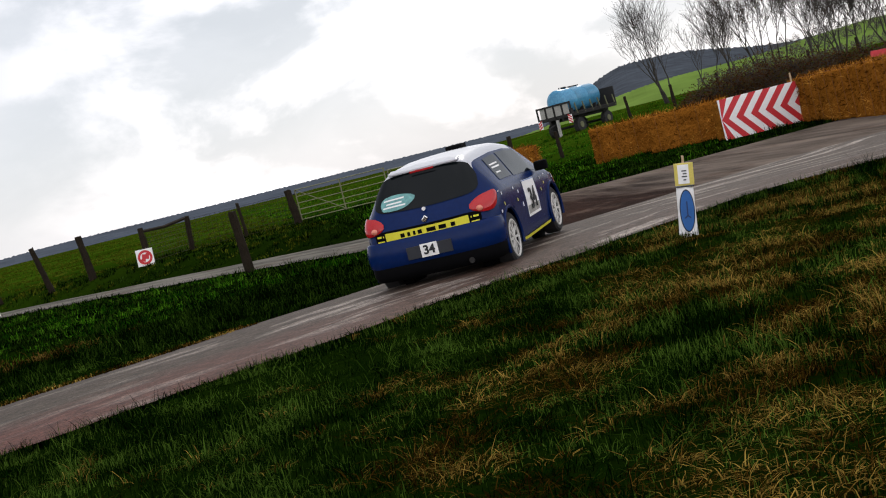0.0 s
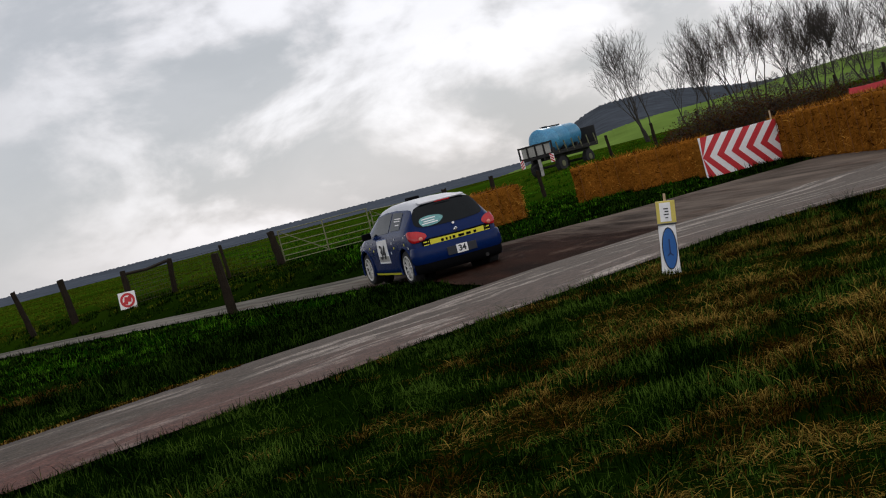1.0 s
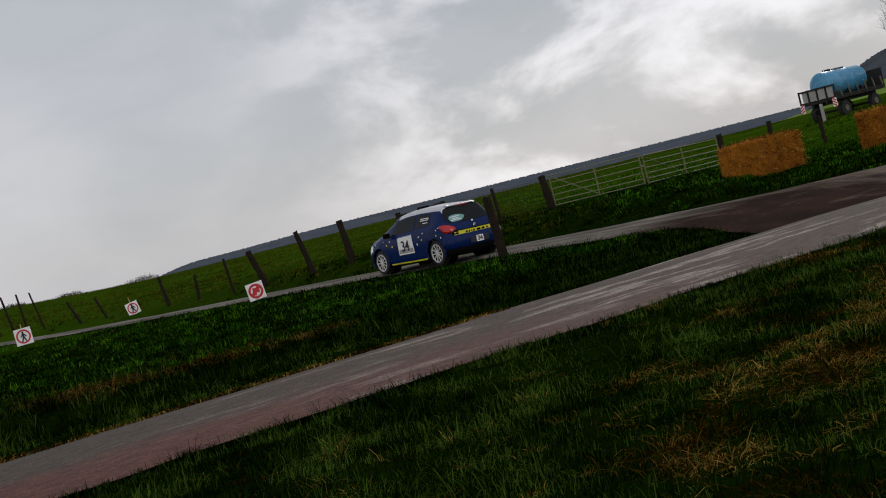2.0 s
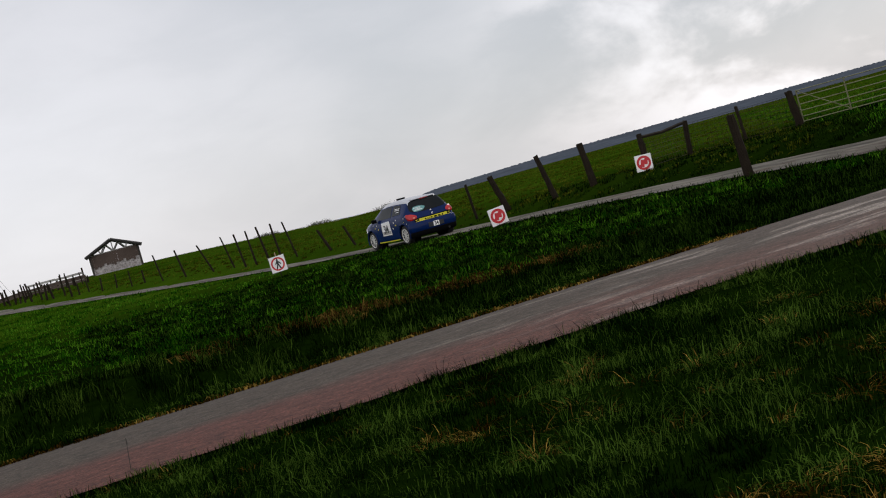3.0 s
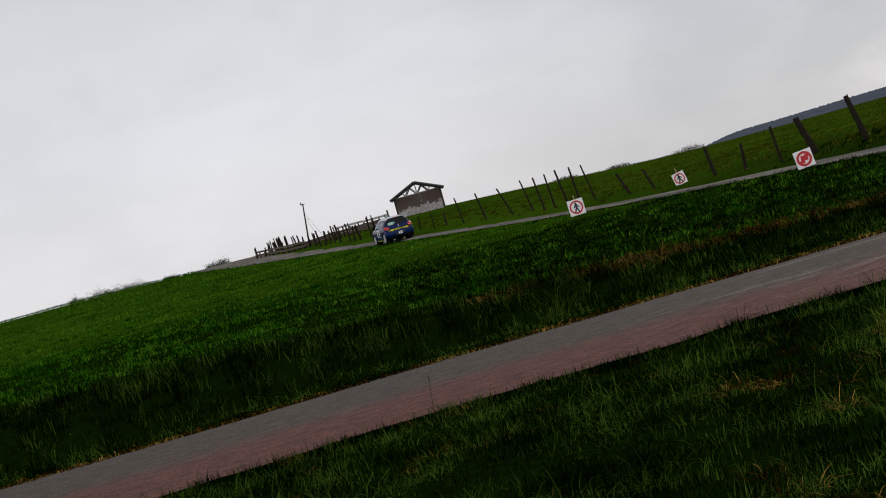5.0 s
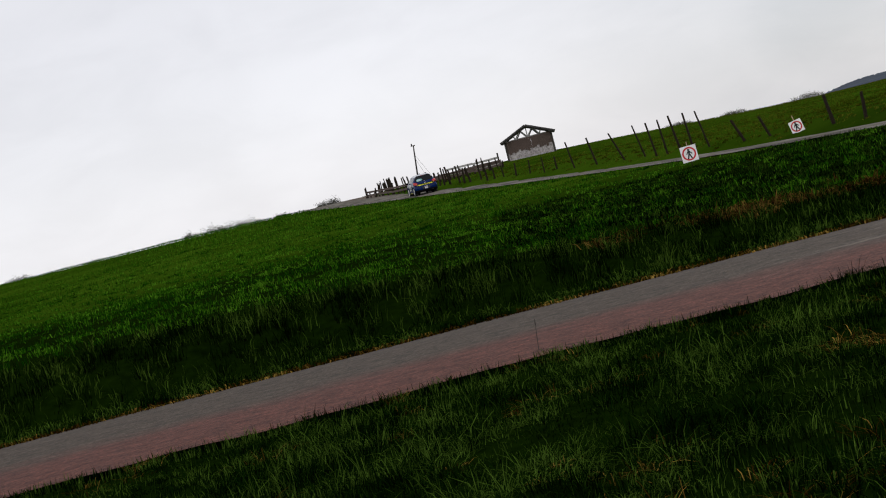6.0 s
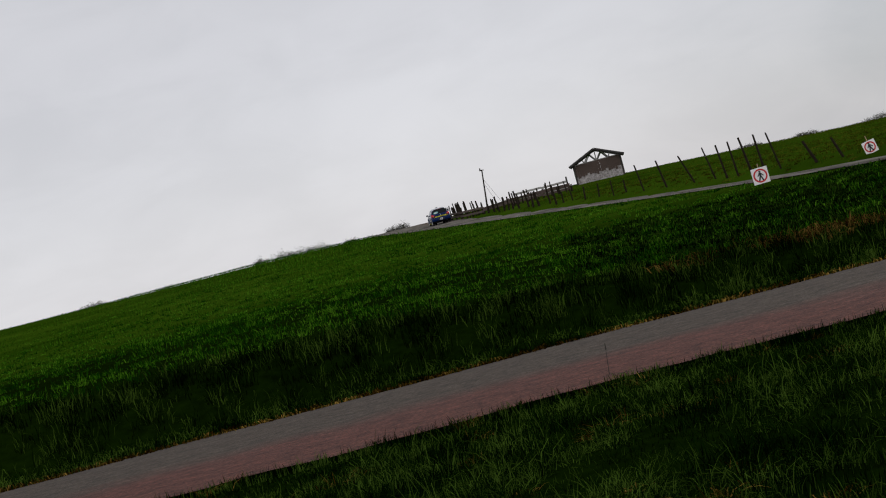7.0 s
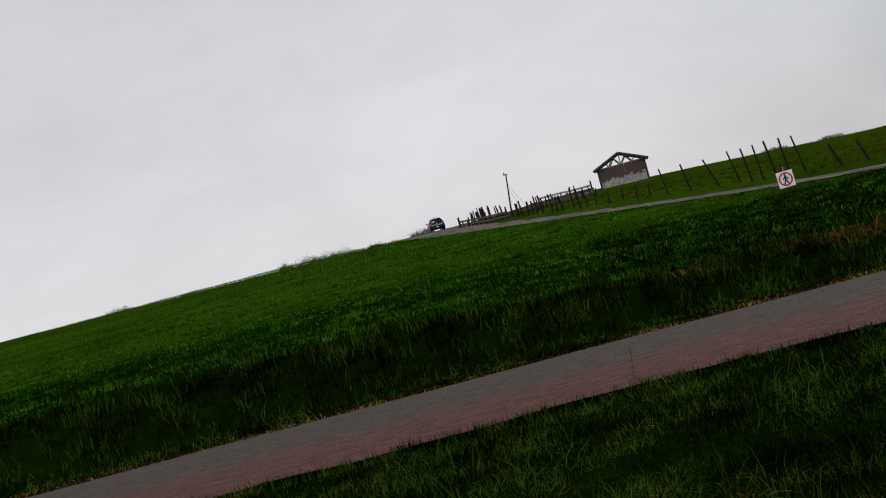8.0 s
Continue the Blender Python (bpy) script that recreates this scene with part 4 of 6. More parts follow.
# red sheeting on stakes beyond the bales
rx, ry = at(31.0, 46)
banner = thing("red_barrier", rx, ry, None, -26, "low red tarpaulin barrier stretched between stakes beyond the bales", "barrier")
bm = box(2.6, 0.03, 0.20, (0, 0, 0.98), 0.008)
bmesh.ops.subdivide_edges(bm, edges=bm.edges[:], cuts=4, use_grid_fill=True)
part("sheet", roughen(bm, 0.03, 2.0, 3), M_BANNER, banner)
for sx in (-1.28, 0, 1.28):
    part("stake", tube((sx, 0.03, -0.1), (sx, 0.03, 1.09), 0.03, seg=6), M_POST, banner)
    part("foot", box(0.22, 0.16, 0.06, (sx, 0.03, 0.02), 0.01), M_POST, banner)


# ---- trees and brush ----
def limb_mesh(segs, sides=5):
    """One mesh out of many tapered limbs (a, b, ra, rb)."""
    verts, faces = [], []
    for a, b, ra, rb in segs:
        d = (b - a)
        if d.length < 1e-4:
            continue
        d.normalize()
        u = d.cross(Vector((0.3, 0.9, 0.2)))
        u.normalize()
        v = d.cross(u)
        n = sides if ra > 0.02 else 3
        o = len(verts)
        for p, r in ((a, ra), (b, rb)):
            for k in range(n):
                g = 2 * math.pi * k / n
                verts.append(p + u * (r * math.cos(g)) + v * (r * math.sin(g)))
        for k in range(n):
            j = (k + 1) % n
            faces.append((o + k, o + j, o + n + j, o + n + k))
    me = bpy.data.meshes.new("limbs")
    me.from_pydata(verts, [], faces)
    return me


def build_tree(x, y, high, seed, stems=3, spread=0.5, leafiness=0):
    rng = random.Random(seed)
    t = thing("bare_tree", x, y, None, 0, "bare winter tree with several stems and fine twigs" if not leafiness else "bushy tree still holding a few brown leaves", "tree", "trees behind the bales")
    big, small, tips = [], [], []

    def grow(p, d, length, r, depth):
        pieces = 3 if depth < 3 else 2
        for k in range(pieces):
            nd = (d + Vector((rng.gauss(0, 0.14), rng.gauss(0, 0.14), rng.gauss(0.10, 0.08)))).normalized()
            q = p + nd * (length / pieces)
            r2 = r * (0.84 if k < pieces - 1 else 0.72)
            (big if r > 0.03 else small).append((p, q, max(r, 0.010), max(r2, 0.007)))
            if depth < 5 and k > (0 if depth == 1 else -1) and rng.random() < 0.85:
                for _ in range(rng.choice((1, 1, 1, 2)) if depth < 4 else 1):
                    a = rng.uniform(0, 2 * math.pi)
                    side = Vector((math.cos(a), math.sin(a), rng.uniform(0.0, 0.5)))
                    grow(q, (nd * 0.8 + side * rng.uniform(0.35, 0.75) + Vector((0, 0, 0.18))).normalized(), length * rng.uniform(0.55, 0.76), r2 * 0.62, depth + 1)
            p, d, r = q, nd, r2
        if depth < 5:
            grow(p, d, length * 0.72, r * 0.8, depth + 1)
        else:
            tips.append(p)
            for _ in range(3):
                nd = (d + Vector((rng.gauss(0, 0.45), rng.gauss(0, 0.45), rng.gauss(0.1, 0.3)))).normalized()
                small.append((p, p + nd * rng.uniform(0.25, 0.75), 0.0065, 0.0035))

    for s in range(stems):
        a = 2 * math.pi * s / stems + rng.uniform(-0.5, 0.5)
        lean = Vector((math.cos(a) * spread, math.sin(a) * spread, 1)).normalized()
        grow(Vector((math.cos(a) * 0.2, math.sin(a) * 0.2, -0.1)), lean, high * rng.uniform(0.33, 0.40), 0.0135 * high * rng.uniform(0.7, 1.0), 1)
    for name, segs, m in (("trunk", big, M_BARK), ("twig_mass", small, M_TWIG)):
        me = limb_mesh(segs)
        me.materials.append(m)
        ob = new(name, me)
        ob.parent = t
        if name == "twig_mass":
            ob["kind"] = "stuff"
    if leafiness:
        bm = bmesh.new()
        for p in tips:
            for _ in range(leafiness):
                c = p + Vector((rng.gauss(0, 0.12), rng.gauss(0, 0.12), rng.gauss(0, 0.12)))
                u = Vector((rng.uniform(-1, 1), rng.uniform(-1, 1), rng.uniform(-1, 1))).normalized() * 0.045
                v = u.orthogonal().normalized() * 0.03
                bm.faces.new([bm.verts.new(c + w) for w in (-u, v, u, -v)])
        part("leaf_mass", bm, M_BRAMBLE, t)["kind"] = "stuff"
    return t


for k, (az, r, h, st, sp, lf) in enumerate(((21.2, 84, 6.9, 4, 0.26, 0), (23.0, 90, 5.4, 2, 0.25, 0), (24.0, 80, 6.6, 2, 0.18, 0), (25.2, 82, 6.7, 3, 0.26, 4), (25.9, 84, 6.3, 3, 0.34, 4), (27.4, 80, 6.2, 4, 0.38, 1), (28.3, 82, 6.2, 4, 0.34, 0),
                                        (29.1, 86, 5.6, 3, 0.3, 0), (30.3, 80, 6.0, 4, 0.42, 0), (32.0, 82, 6.2, 3, 0.4, 0))):
    build_tree(*at(az, r), 0.93 * h, 40 + k, st, sp, lf)


def build_brush(x, y, wide, high, count, seed, label, material=None):
    """A thicket: arching stems and small leaves over a low heap."""
    rng = random.Random(seed)
    t = thing("bramble_thicket", x, y, None, 0, label, "bramble", "thickets behind the bales")
    segs = []
    bm = bmesh.new()
    for _ in range(count):
        a, rr = rng.uniform(0, 2 * math.pi), math.sqrt(rng.random())
        p = Vector((math.cos(a) * rr * wide, math.sin(a) * rr * wide * 0.6, -0.05))
        top = high * (1 - 0.7 * rr * rr) * rng.uniform(0.5, 1.1)
        d = Vector((rng.gauss(0, 0.35), rng.gauss(0, 0.35), 1))
        for k in range(4):
            q = p + d.normalized() * top / 4 * 1.15
            segs.append((p, q, 0.016 - 0.003 * k, 0.013 - 0.003 * k))
            for _ in range(3):
                c = q + Vector((rng.gauss(0, 0.10), rng.gauss(0, 0.10), rng.gauss(0, 0.10)))
                u = Vector((rng.uniform(-1, 1), rng.uniform(-1, 1), rng.uniform(-1, 1))).normalized() * 0.05
                v = u.orthogonal().normalized() * 0.035
                bm.faces.new([bm.verts.new(c + w) for w in (-u, v, u, -v)])
            p = q
            d = d + Vector((rng.gauss(0, 0.3), rng.gauss(0, 0.3), -0.28))
    me = limb_mesh(segs)
    me.materials.append(M_TWIG)
    ob = new("stem_mass", me)
    ob.parent, ob["kind"] = t, "stuff"
    part("leaf_mass", bm, material or M_BRAMBLE, t)["kind"] = "stuff"


for k, (az, r, w, h) in enumerate(((22.9, 62, 1.6, 1.2), (23.9, 60, 2.0, 1.9), (24.9, 62, 2.0, 2.2), (26.2, 60, 2.2, 1.9), (27.6, 62, 2.2, 1.6), (29.0, 62, 2.0, 1.3), (30.6, 64, 2.2, 1.0), (32.4, 64, 2.2, 1.0))):
    build_brush(*at(az, r), w, h, 620, 70 + k, "reddish-brown bramble thicket at the field edge")


def hill_z(az, r, dist=640):
    top = EYE + dist * math.tan(radians(-0.15 + 0.95 * step(13, 22, az) + 0.3 * step(24, 30, az)))
    return float(np.interp(r, (0.62 * dist, 0.80 * dist, dist), (-30, -30 + (top + 30) * 0.68, top)))


def build_hedge(az0, az1, r0, r1, high, seed):
    """A hedgerow across the far meadow: many small dark clumps in a ragged row."""
    rng = random.Random(seed)
    bm = bmesh.new()
    for k in range(int(abs(az1 - az0) * 800)):
        u = rng.random()
        az, r = az0 + (az1 - az0) * u, r0 + (r1 - r0) * u + rng.uniform(-3, 3)
        if noise.noise(Vector((az * 2.5, seed, 0))) < -0.25:
            continue
        x, y = at(az, r)
        h = high * (0.6 + 0.7 * noise.noise(Vector((az * 5, seed, 3))) + 0.4) * rng.random() ** 0.7
        c = Vector((x, y, hill_z(az, r) + h))
        p = Vector((rng.uniform(-1, 1), rng.uniform(-1, 1), rng.uniform(-0.6, 0.6))).normalized() * rng.uniform(0.12, 0.35)
        q = p.orthogonal().normalized() * rng.uniform(0.1, 0.3)
        bm.faces.new([bm.verts.new(c + w) for w in (-p, q, p, -q)])
    ob = part("hedgerow", bm, M_TWIG)
    tagged(ob, "dark bare hedgerow across the far hillside meadow", "hedge", kind="stuff")


build_hedge(22.5, 33, 560, 600, 4, 1)
build_hedge(23, 34, 520, 535, 4, 2)
build_hedge(25, 33, 610, 632, 5, 3)
M_GREYBUSH = leafy("grey_bush", (0.07, 0.07, 0.06), (0.12, 0.12, 0.10), (0.16, 0.16, 0.13), 0.3)
# far bushes peeping over the brow
for k, (az, r, w, h) in enumerate(((-46.0, 185, 2.6, 1.5), (-42.9, 190, 1.5, 0.9), (-38.9, 190, 1.2, 1.7), (-37.9, 188, 2.2, 2.0), (-37.2, 186, 2.4, 1.9), (-36.4, 186, 2.2, 1.7), (-35.0, 190, 1.2, 1.3), (-33.2, 180, 1.0, 1.4), (-32.7, 176, 0.9, 1.7), (-17.9, 185, 2.0, 0.9), (-15.6, 185, 1.8, 0.9), (-12.6, 190, 2.4, 1.3))):
    build_brush(*at(az, r), w, h * 0.75, 90, 90 + k, "grey leafless bush on the skyline of the brow", M_GREYBUSH)


# ---- grass ----
def lattice(seed, size=64):
    g = np.random.RandomState(seed).rand(size, size)

    def value(x, y, cell):
        u, v = x / cell, y / cell
        i, j = np.floor(u).astype(int), np.floor(v).astype(int)
        fu, fv = u - i, v - j
        fu, fv = fu * fu * (3 - 2 * fu), fv * fv * (3 - 2 * fv)
        a, b, c, d = g[i % size, j % size], g[(i + 1) % size, j % size], g[i % size, (j + 1) % size], g[(i + 1) % size, (j + 1) % size]
        return (a * (1 - fu) + b * fu) * (1 - fv) + (c * (1 - fu) + d * fu) * fv
    return value


def height_grid():
    x0, y0, cell, nx, ny = -150.0, -6.0, 0.5, 440, 360
    h = np.zeros((nx, ny))
    off = np.zeros((nx, ny))
    for i in range(nx):
        for j in range(ny):
            x, y = x0 + i * cell, y0 + j * cell
            h[i, j] = land(x, y)
            off[i, j] = track_at(x, y)[1]

    def sample(tab, x, y):
        u, v = np.clip((x - x0) / cell, 0, nx - 1.01), np.clip((y - y0) / cell, 0, ny - 1.01)
        i, j = u.astype(int), v.astype(int)
        fu, fv = u - i, v - j
        return (tab[i, j] * (1 - fu) + tab[i + 1, j] * fu) * (1 - fv) + (tab[i, j + 1] * (1 - fu) + tab[i + 1, j + 1] * fu) * fv
    return lambda x, y: sample(h, x, y), lambda x, y: sample(off, x, y)


GROUND_Z, TRACK_GAP = height_grid()
NEAR_EDGE = np.array([[s, lane_near(s)] for s in np.arange(-70, 70, 0.25)])


def blades(name, x, y, length, width, bend, material, label, seed, flat=0.0, pieces=2, way=None):
    """One object of many blades that rise and arch over; way: the direction in which each bends; pieces: how many lengths make up a blade."""
    rs = np.random.RandomState(seed)
    n = len(x)
    z = GROUND_Z(x, y) - 0.03
    b = rs.uniform(0, 2 * np.pi, n) if way is None else way + rs.normal(0, 0.5, n)
    lean = np.stack([np.cos(b), np.sin(b), np.zeros(n)], 1)
    twist = b + rs.normal(0, 0.6, n)
    w = np.stack([-np.sin(twist), np.cos(twist), np.zeros(n)], 1) * (width / 2)[:, None]
    at_ = np.stack([x, y, z], 1)
    up = np.array([0, 0, 1.0])
    k = bend * rs.uniform(0.25, 1.35, n) + flat * rs.uniform(0.5, 1.0, n)
    rows = [at_ - w, at_ + w]
    for i in range(pieces):
        tilt = np.minimum(k * (0.35 + 1.25 * i / max(1, pieces - 1)) + 0.9 * flat, 2.0)
        at_ = at_ + up * (length / pieces * 1.12 * np.cos(tilt))[:, None] + lean * (length / pieces * 1.12 * np.sin(tilt))[:, None]
        at_[:, 2] = np.maximum(at_[:, 2], z + 0.05)
        if i < pieces - 1:
            taper = 0.9 - 0.3 * i
            rows += [at_ + w * taper, at_ - w * taper]
    rows.append(at_)
    per = len(rows)
    v = np.stack(rows, 1).reshape(-1, 3)
    idx = np.arange(n)[:, None] * per
    shape, sizes, last = [], [], (0, 1)
    for i in range(pieces - 1):
        p, q = 2 + 2 * i, 3 + 2 * i
        shape += [last[0], last[1], p, q]
        sizes.append(4)
        last = (q, p)
    shape += [last[0], last[1], per - 1]
    sizes.append(3)
    loops = (idx + np.array(shape)).ravel()
    starts = (np.arange(n)[:, None] * len(shape) + np.concatenate([[0], np.cumsum(sizes)[:-1]])).ravel()
    totals = np.tile(sizes, n)
    me = bpy.data.meshes.new(name)
    me.vertices.add(len(v))
    me.vertices.foreach_set("co", v.ravel().astype(np.float32))
    me.loops.add(len(loops))
    me.loops.foreach_set("vertex_index", loops.astype(np.int32))
    me.polygons.add(len(starts))
    me.polygons.foreach_set("loop_start", starts.astype(np.int32))
    me.polygons.foreach_set("loop_total", totals.astype(np.int32))
    me.update(calc_edges=True)
    me.materials.append(material)
    return tagged(new(name, me), label, "grass", kind="stuff")


def tufts(rs, x, y, per, spread):
    """Blades round each tuft's middle, bending outwards: places, ways to bend, and a size for each tuft."""
    n = len(x)
    a, q = rs.uniform(0, 2 * np.pi, (n, per)), np.abs(rs.normal(0, 1, (n, per)))
    size = rs.uniform(0.55, 1.45, n)
    d = q * spread * size[:, None]
    tilt = rs.uniform(0, 2 * np.pi, n)[:, None]
    way = np.arctan2(np.sin(a) + 0.7 * np.sin(tilt), np.cos(a) + 0.7 * np.cos(tilt))
    keep = lambda v: np.repeat(v, per)
    return (x[:, None] + d * np.cos(a)).ravel(), (y[:, None] + d * np.sin(a)).ravel(), way.ravel(), keep(size), keep


def sector(rs, n, r0, r1, a0, a1, power=2.0):
    r = (r0 ** power + (r1 ** power - r0 ** power) * rs.rand(n)) ** (1 / power)
    a = np.radians(rs.uniform(a0, a1, n))
    x, y = r * np.sin(a), r * np.cos(a)
    return x, y, r, x * RD[0] + y * RD[1], -x * RD[1] + y * RD[0]


def dryness(x, y, s, n):
    return NOISE_C(x, y, 0.9) * 0.6 + NOISE_B(x + 40, y, 0.35) * 0.4 + 0.17 * np.clip((s - n + 1.0) / 2.8, -2.2, 1) - 0.06 * np.clip(n - 7, 0, 3)


def along(x, y):
    return x * RD[0] + y * RD[1], -x * RD[1] + y * RD[0]


NOISE_A, NOISE_B, NOISE_C = lattice(1), lattice(2), lattice(3)


def build_grass():
    rs = np.random.RandomState(7)
    # the viewer's verge, in tufts over a short sward
    cx, cy, r, s, n = sector(rs, 15500, 3.4, 21.0, -60, 42, 1.3)
    ax, ay, _, _, _ = sector(rs, 1500, 0.5, 9.0, 42, 300, 2.0)
    cx, cy = np.concatenate([cx, ax]), np.concatenate([cy, ay])
    s, n = along(cx, cy)
    edge = np.interp(s, NEAR_EDGE[:, 0], NEAR_EDGE[:, 1])
    dry = dryness(cx, cy, s, n)
    ok = (n < edge - 0.02) & ((dry < 0.54) | (rs.rand(len(cx)) < 0.12)) & (rs.rand(len(cx)) < 0.55 + 0.7 * NOISE_A(cx, cy, 0.8))
    x, y, way, size, keep = tufts(rs, cx[ok], cy[ok], 25, 0.060)
    s, n = along(x, y)
    edge = np.interp(s, NEAR_EDGE[:, 0], NEAR_EDGE[:, 1])
    g = n < edge + 0.08
    near = np.exp(-((n - edge + 0.2) / 0.4) ** 2)
    length = (0.05 + 0.11 * rs.rand(len(x))) * size * (1 + (0.15 * np.exp(-((s - 4) / 4) ** 2) - 0.45 * (s < 3)) * near)
    clump = 0.45 + 1.1 * NOISE_C(x, y, 0.55) ** 1.3
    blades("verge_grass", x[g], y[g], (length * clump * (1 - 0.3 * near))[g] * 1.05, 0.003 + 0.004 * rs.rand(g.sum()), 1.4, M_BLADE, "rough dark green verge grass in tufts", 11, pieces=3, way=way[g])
    x, y, r, s, n = sector(rs, 150000, 3.4, 20.0, -60, 42, 1.2)
    edge = np.interp(s, NEAR_EDGE[:, 0], NEAR_EDGE[:, 1])
    g = n < edge + 0.02
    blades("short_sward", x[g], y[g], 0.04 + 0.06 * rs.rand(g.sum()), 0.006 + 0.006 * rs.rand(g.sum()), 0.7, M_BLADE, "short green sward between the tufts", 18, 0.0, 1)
    cx, cy, r, s, n = sector(rs, 13000, 3.4, 19.0, -60, 42, 1.3)
    ax, ay, _, _, _ = sector(rs, 500, 0.5, 9.0, 42, 300, 2.0)
    cx, cy = np.concatenate([cx, ax]), np.concatenate([cy, ay])
    s, n = along(cx, cy)
    edge = np.interp(s, NEAR_EDGE[:, 0], NEAR_EDGE[:, 1])
    dry = dryness(cx, cy, s, n)
    ok = (n < edge - 0.25) & ((dry > 0.545) | (rs.rand(len(cx)) < 0.04))
    x, y, way, size, keep = tufts(rs, cx[ok], cy[ok], 26, 0.07)
    blades("dry_grass", x, y, (0.06 + 0.11 * rs.rand(len(x))) * size, 0.003 + 0.004 * rs.rand(len(x)), 1.0, M_STRAW, "flattened straw-coloured dead grass", 12, 0.42, pieces=3, way=way)
    # across the lane: verge, ditch, bank and the island between the ways
    cx, cy, r, s, n = sector(rs, 25000, 13.5, 48.0, -60, 38, 0.75)
    gap = TRACK_GAP(cx, cy)
    dry = NOISE_C(cx, cy, 1.7) * 0.6 + NOISE_B(cx + 40, cy, 0.6) * 0.4 - 0.24 + 0.58 * np.exp(-((s - 6.6) / 2.3) ** 2) * np.exp(-((n - 18.8) / 1.6) ** 2)
    n0, s0 = n, s
    top = n > 18.9 + 1.0 * (NOISE_B(cx, cy, 2.1) - 0.5)
    ok = (n > 13.95) & (gap > 0.12) & ~top & ~((cx > 12.2) & (n < 16))
    wet = ok & ((dry < 0.66) | (rs.rand(len(cx)) < 0.35))
    x, y, way, size, keep = tufts(rs, cx[wet], cy[wet], 20, 0.085)
    s, n = along(x, y)
    gap = TRACK_GAP(x, y)
    short = (0.45 + 0.55 * np.clip((n - 13.8) / 1.6, 0, 1)) * (0.6 + 0.4 * np.clip((gap - 0.1) / 1.2, 0, 1))
    g = (n > 13.84) & (gap > 0.02)
    r = np.hypot(x, y)
    # grass in this band is coloured darker for the shade on the bank
    shade_band = (n > 15.0 + 0.5 * rs.rand(len(x))) & (s < 6.5 - 3 * rs.rand(len(x)))
    tall, thick = (0.09 + 0.17 * rs.rand(len(x))) * size * short, (0.006 + 0.007 * rs.rand(len(x))) * np.clip(r / 20, 0.8, 1.8)
    a, b = g & ~shade_band, g & shade_band
    fresh = a & (s < 8.5 - 2 * rs.rand(len(x))) & (n < 16)
    a = a & ~fresh
    blades("lane_edge_grass", x[fresh], y[fresh], tall[fresh] * 0.85, thick[fresh], 1.2, M_BLADE, "light green arching grass tufts along the lane", 23, way=way[fresh])
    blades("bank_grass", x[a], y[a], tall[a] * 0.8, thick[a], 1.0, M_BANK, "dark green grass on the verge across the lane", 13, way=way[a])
    blades("shaded_ditch_grass", x[b], y[b], tall[b], thick[b], 0.9, M_DITCHSHADE, "ditch and bank grass, shade put into its blackish green", 19, way=way[b])
    d = (n0 > 13.95) & (n0 < 21.2) & (TRACK_GAP(cx, cy) > 0.12) & (dry >= 0.60) & (s0 > 2.0) & (rs.rand(len(cx)) < 0.6)
    x, y, way, size, keep = tufts(rs, cx[d], cy[d], 22, 0.10)
    blades("dead_bank_grass", x, y, (0.08 + 0.16 * rs.rand(len(x))) * size, 0.009 + 0.009 * rs.rand(len(x)), 0.85, M_BRACKEN, "dead reddish-brown grass patch on the bank", 14, 0.35, way=way)
    # the field's long grass, thinning with distance into the grazed pasture
    cx, cy, r, s, n = sector(rs, 17500, 19.0, 100.0, -62, 40, 0.7)
    gap = TRACK_GAP(cx, cy)
    ok = (n > 18.8 + 1.2 * (NOISE_B(cx, cy, 2.1) - 0.5)) & (gap > 0.2) & (rs.rand(len(cx)) < 0.35 + 0.9 * NOISE_A(cx, cy, 2.2))
    x, y, way, size, keep = tufts(rs, cx[ok], cy[ok], 16, 0.12)
    gap, r = TRACK_GAP(x, y), np.hypot(x, y)
    g = gap > 0.05
    short = (0.4 + 0.6 * np.clip((gap - 0.1) / 1.5, 0, 1)) * (1 - 0.3 * np.clip((r - 45) / 40, 0, 1))
    tall, thick = (0.07 + 0.15 * rs.rand(len(x))) * size * short, (0.010 + 0.011 * rs.rand(len(x))) * np.clip(r / 24, 0.8, 2.8)
    beyond = ((x + 0.3) * 69 + (y - 35) * 62.3 > 0) & (x < 4)
    a, b = g & ~beyond, g & beyond
    blades("field_grass", x[a], y[a], tall[a] * 0.8, thick[a] * 0.85, 1.1, M_PASTURE, "fresh green field grass in uneven tufts", 17, way=way[a])
    blades("meadow_grass", x[b], y[b], tall[b] * 0.65, thick[b], 1.1, M_GRAZED, "olive-green meadow grass behind the fence", 22, way=way[b])
    # denser grass between the junction and the gate
    cx, cy, r, s, n = sector(rs, 9000, 22.0, 46.0, -26, 24, 1.0)
    gap = TRACK_GAP(cx, cy)
    ok = (n > 17.5) & (gap > 0.1)
    x, y, way, size, keep = tufts(rs, cx[ok], cy[ok], 14, 0.12)
    g = TRACK_GAP(x, y) > 0.03
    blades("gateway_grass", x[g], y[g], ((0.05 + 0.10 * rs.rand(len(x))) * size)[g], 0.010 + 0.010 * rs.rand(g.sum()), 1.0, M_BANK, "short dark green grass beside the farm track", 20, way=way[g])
    # dead grass and litter along the lane's far edge
    ss = rs.uniform(-45, 9, 12000)
    nn = 13.78 + 0.40 * rs.rand(12000) ** 2
    blades("edge_litter", ss * RD[0] - nn * RD[1], ss * RD[1] + nn * RD[0], 0.04 + 0.08 * rs.rand(12000), 0.008 + 0.008 * rs.rand(12000), 0.8, M_STRAW, "brown dead grass along the edge of the lane", 16, 0.5)
    # pasture up to the brow and beyond the track
    x, y, r, s, n = sector(rs, 150000, 55.0, 172.0, -62, 40, 0.9)
    gap = TRACK_GAP(x, y)
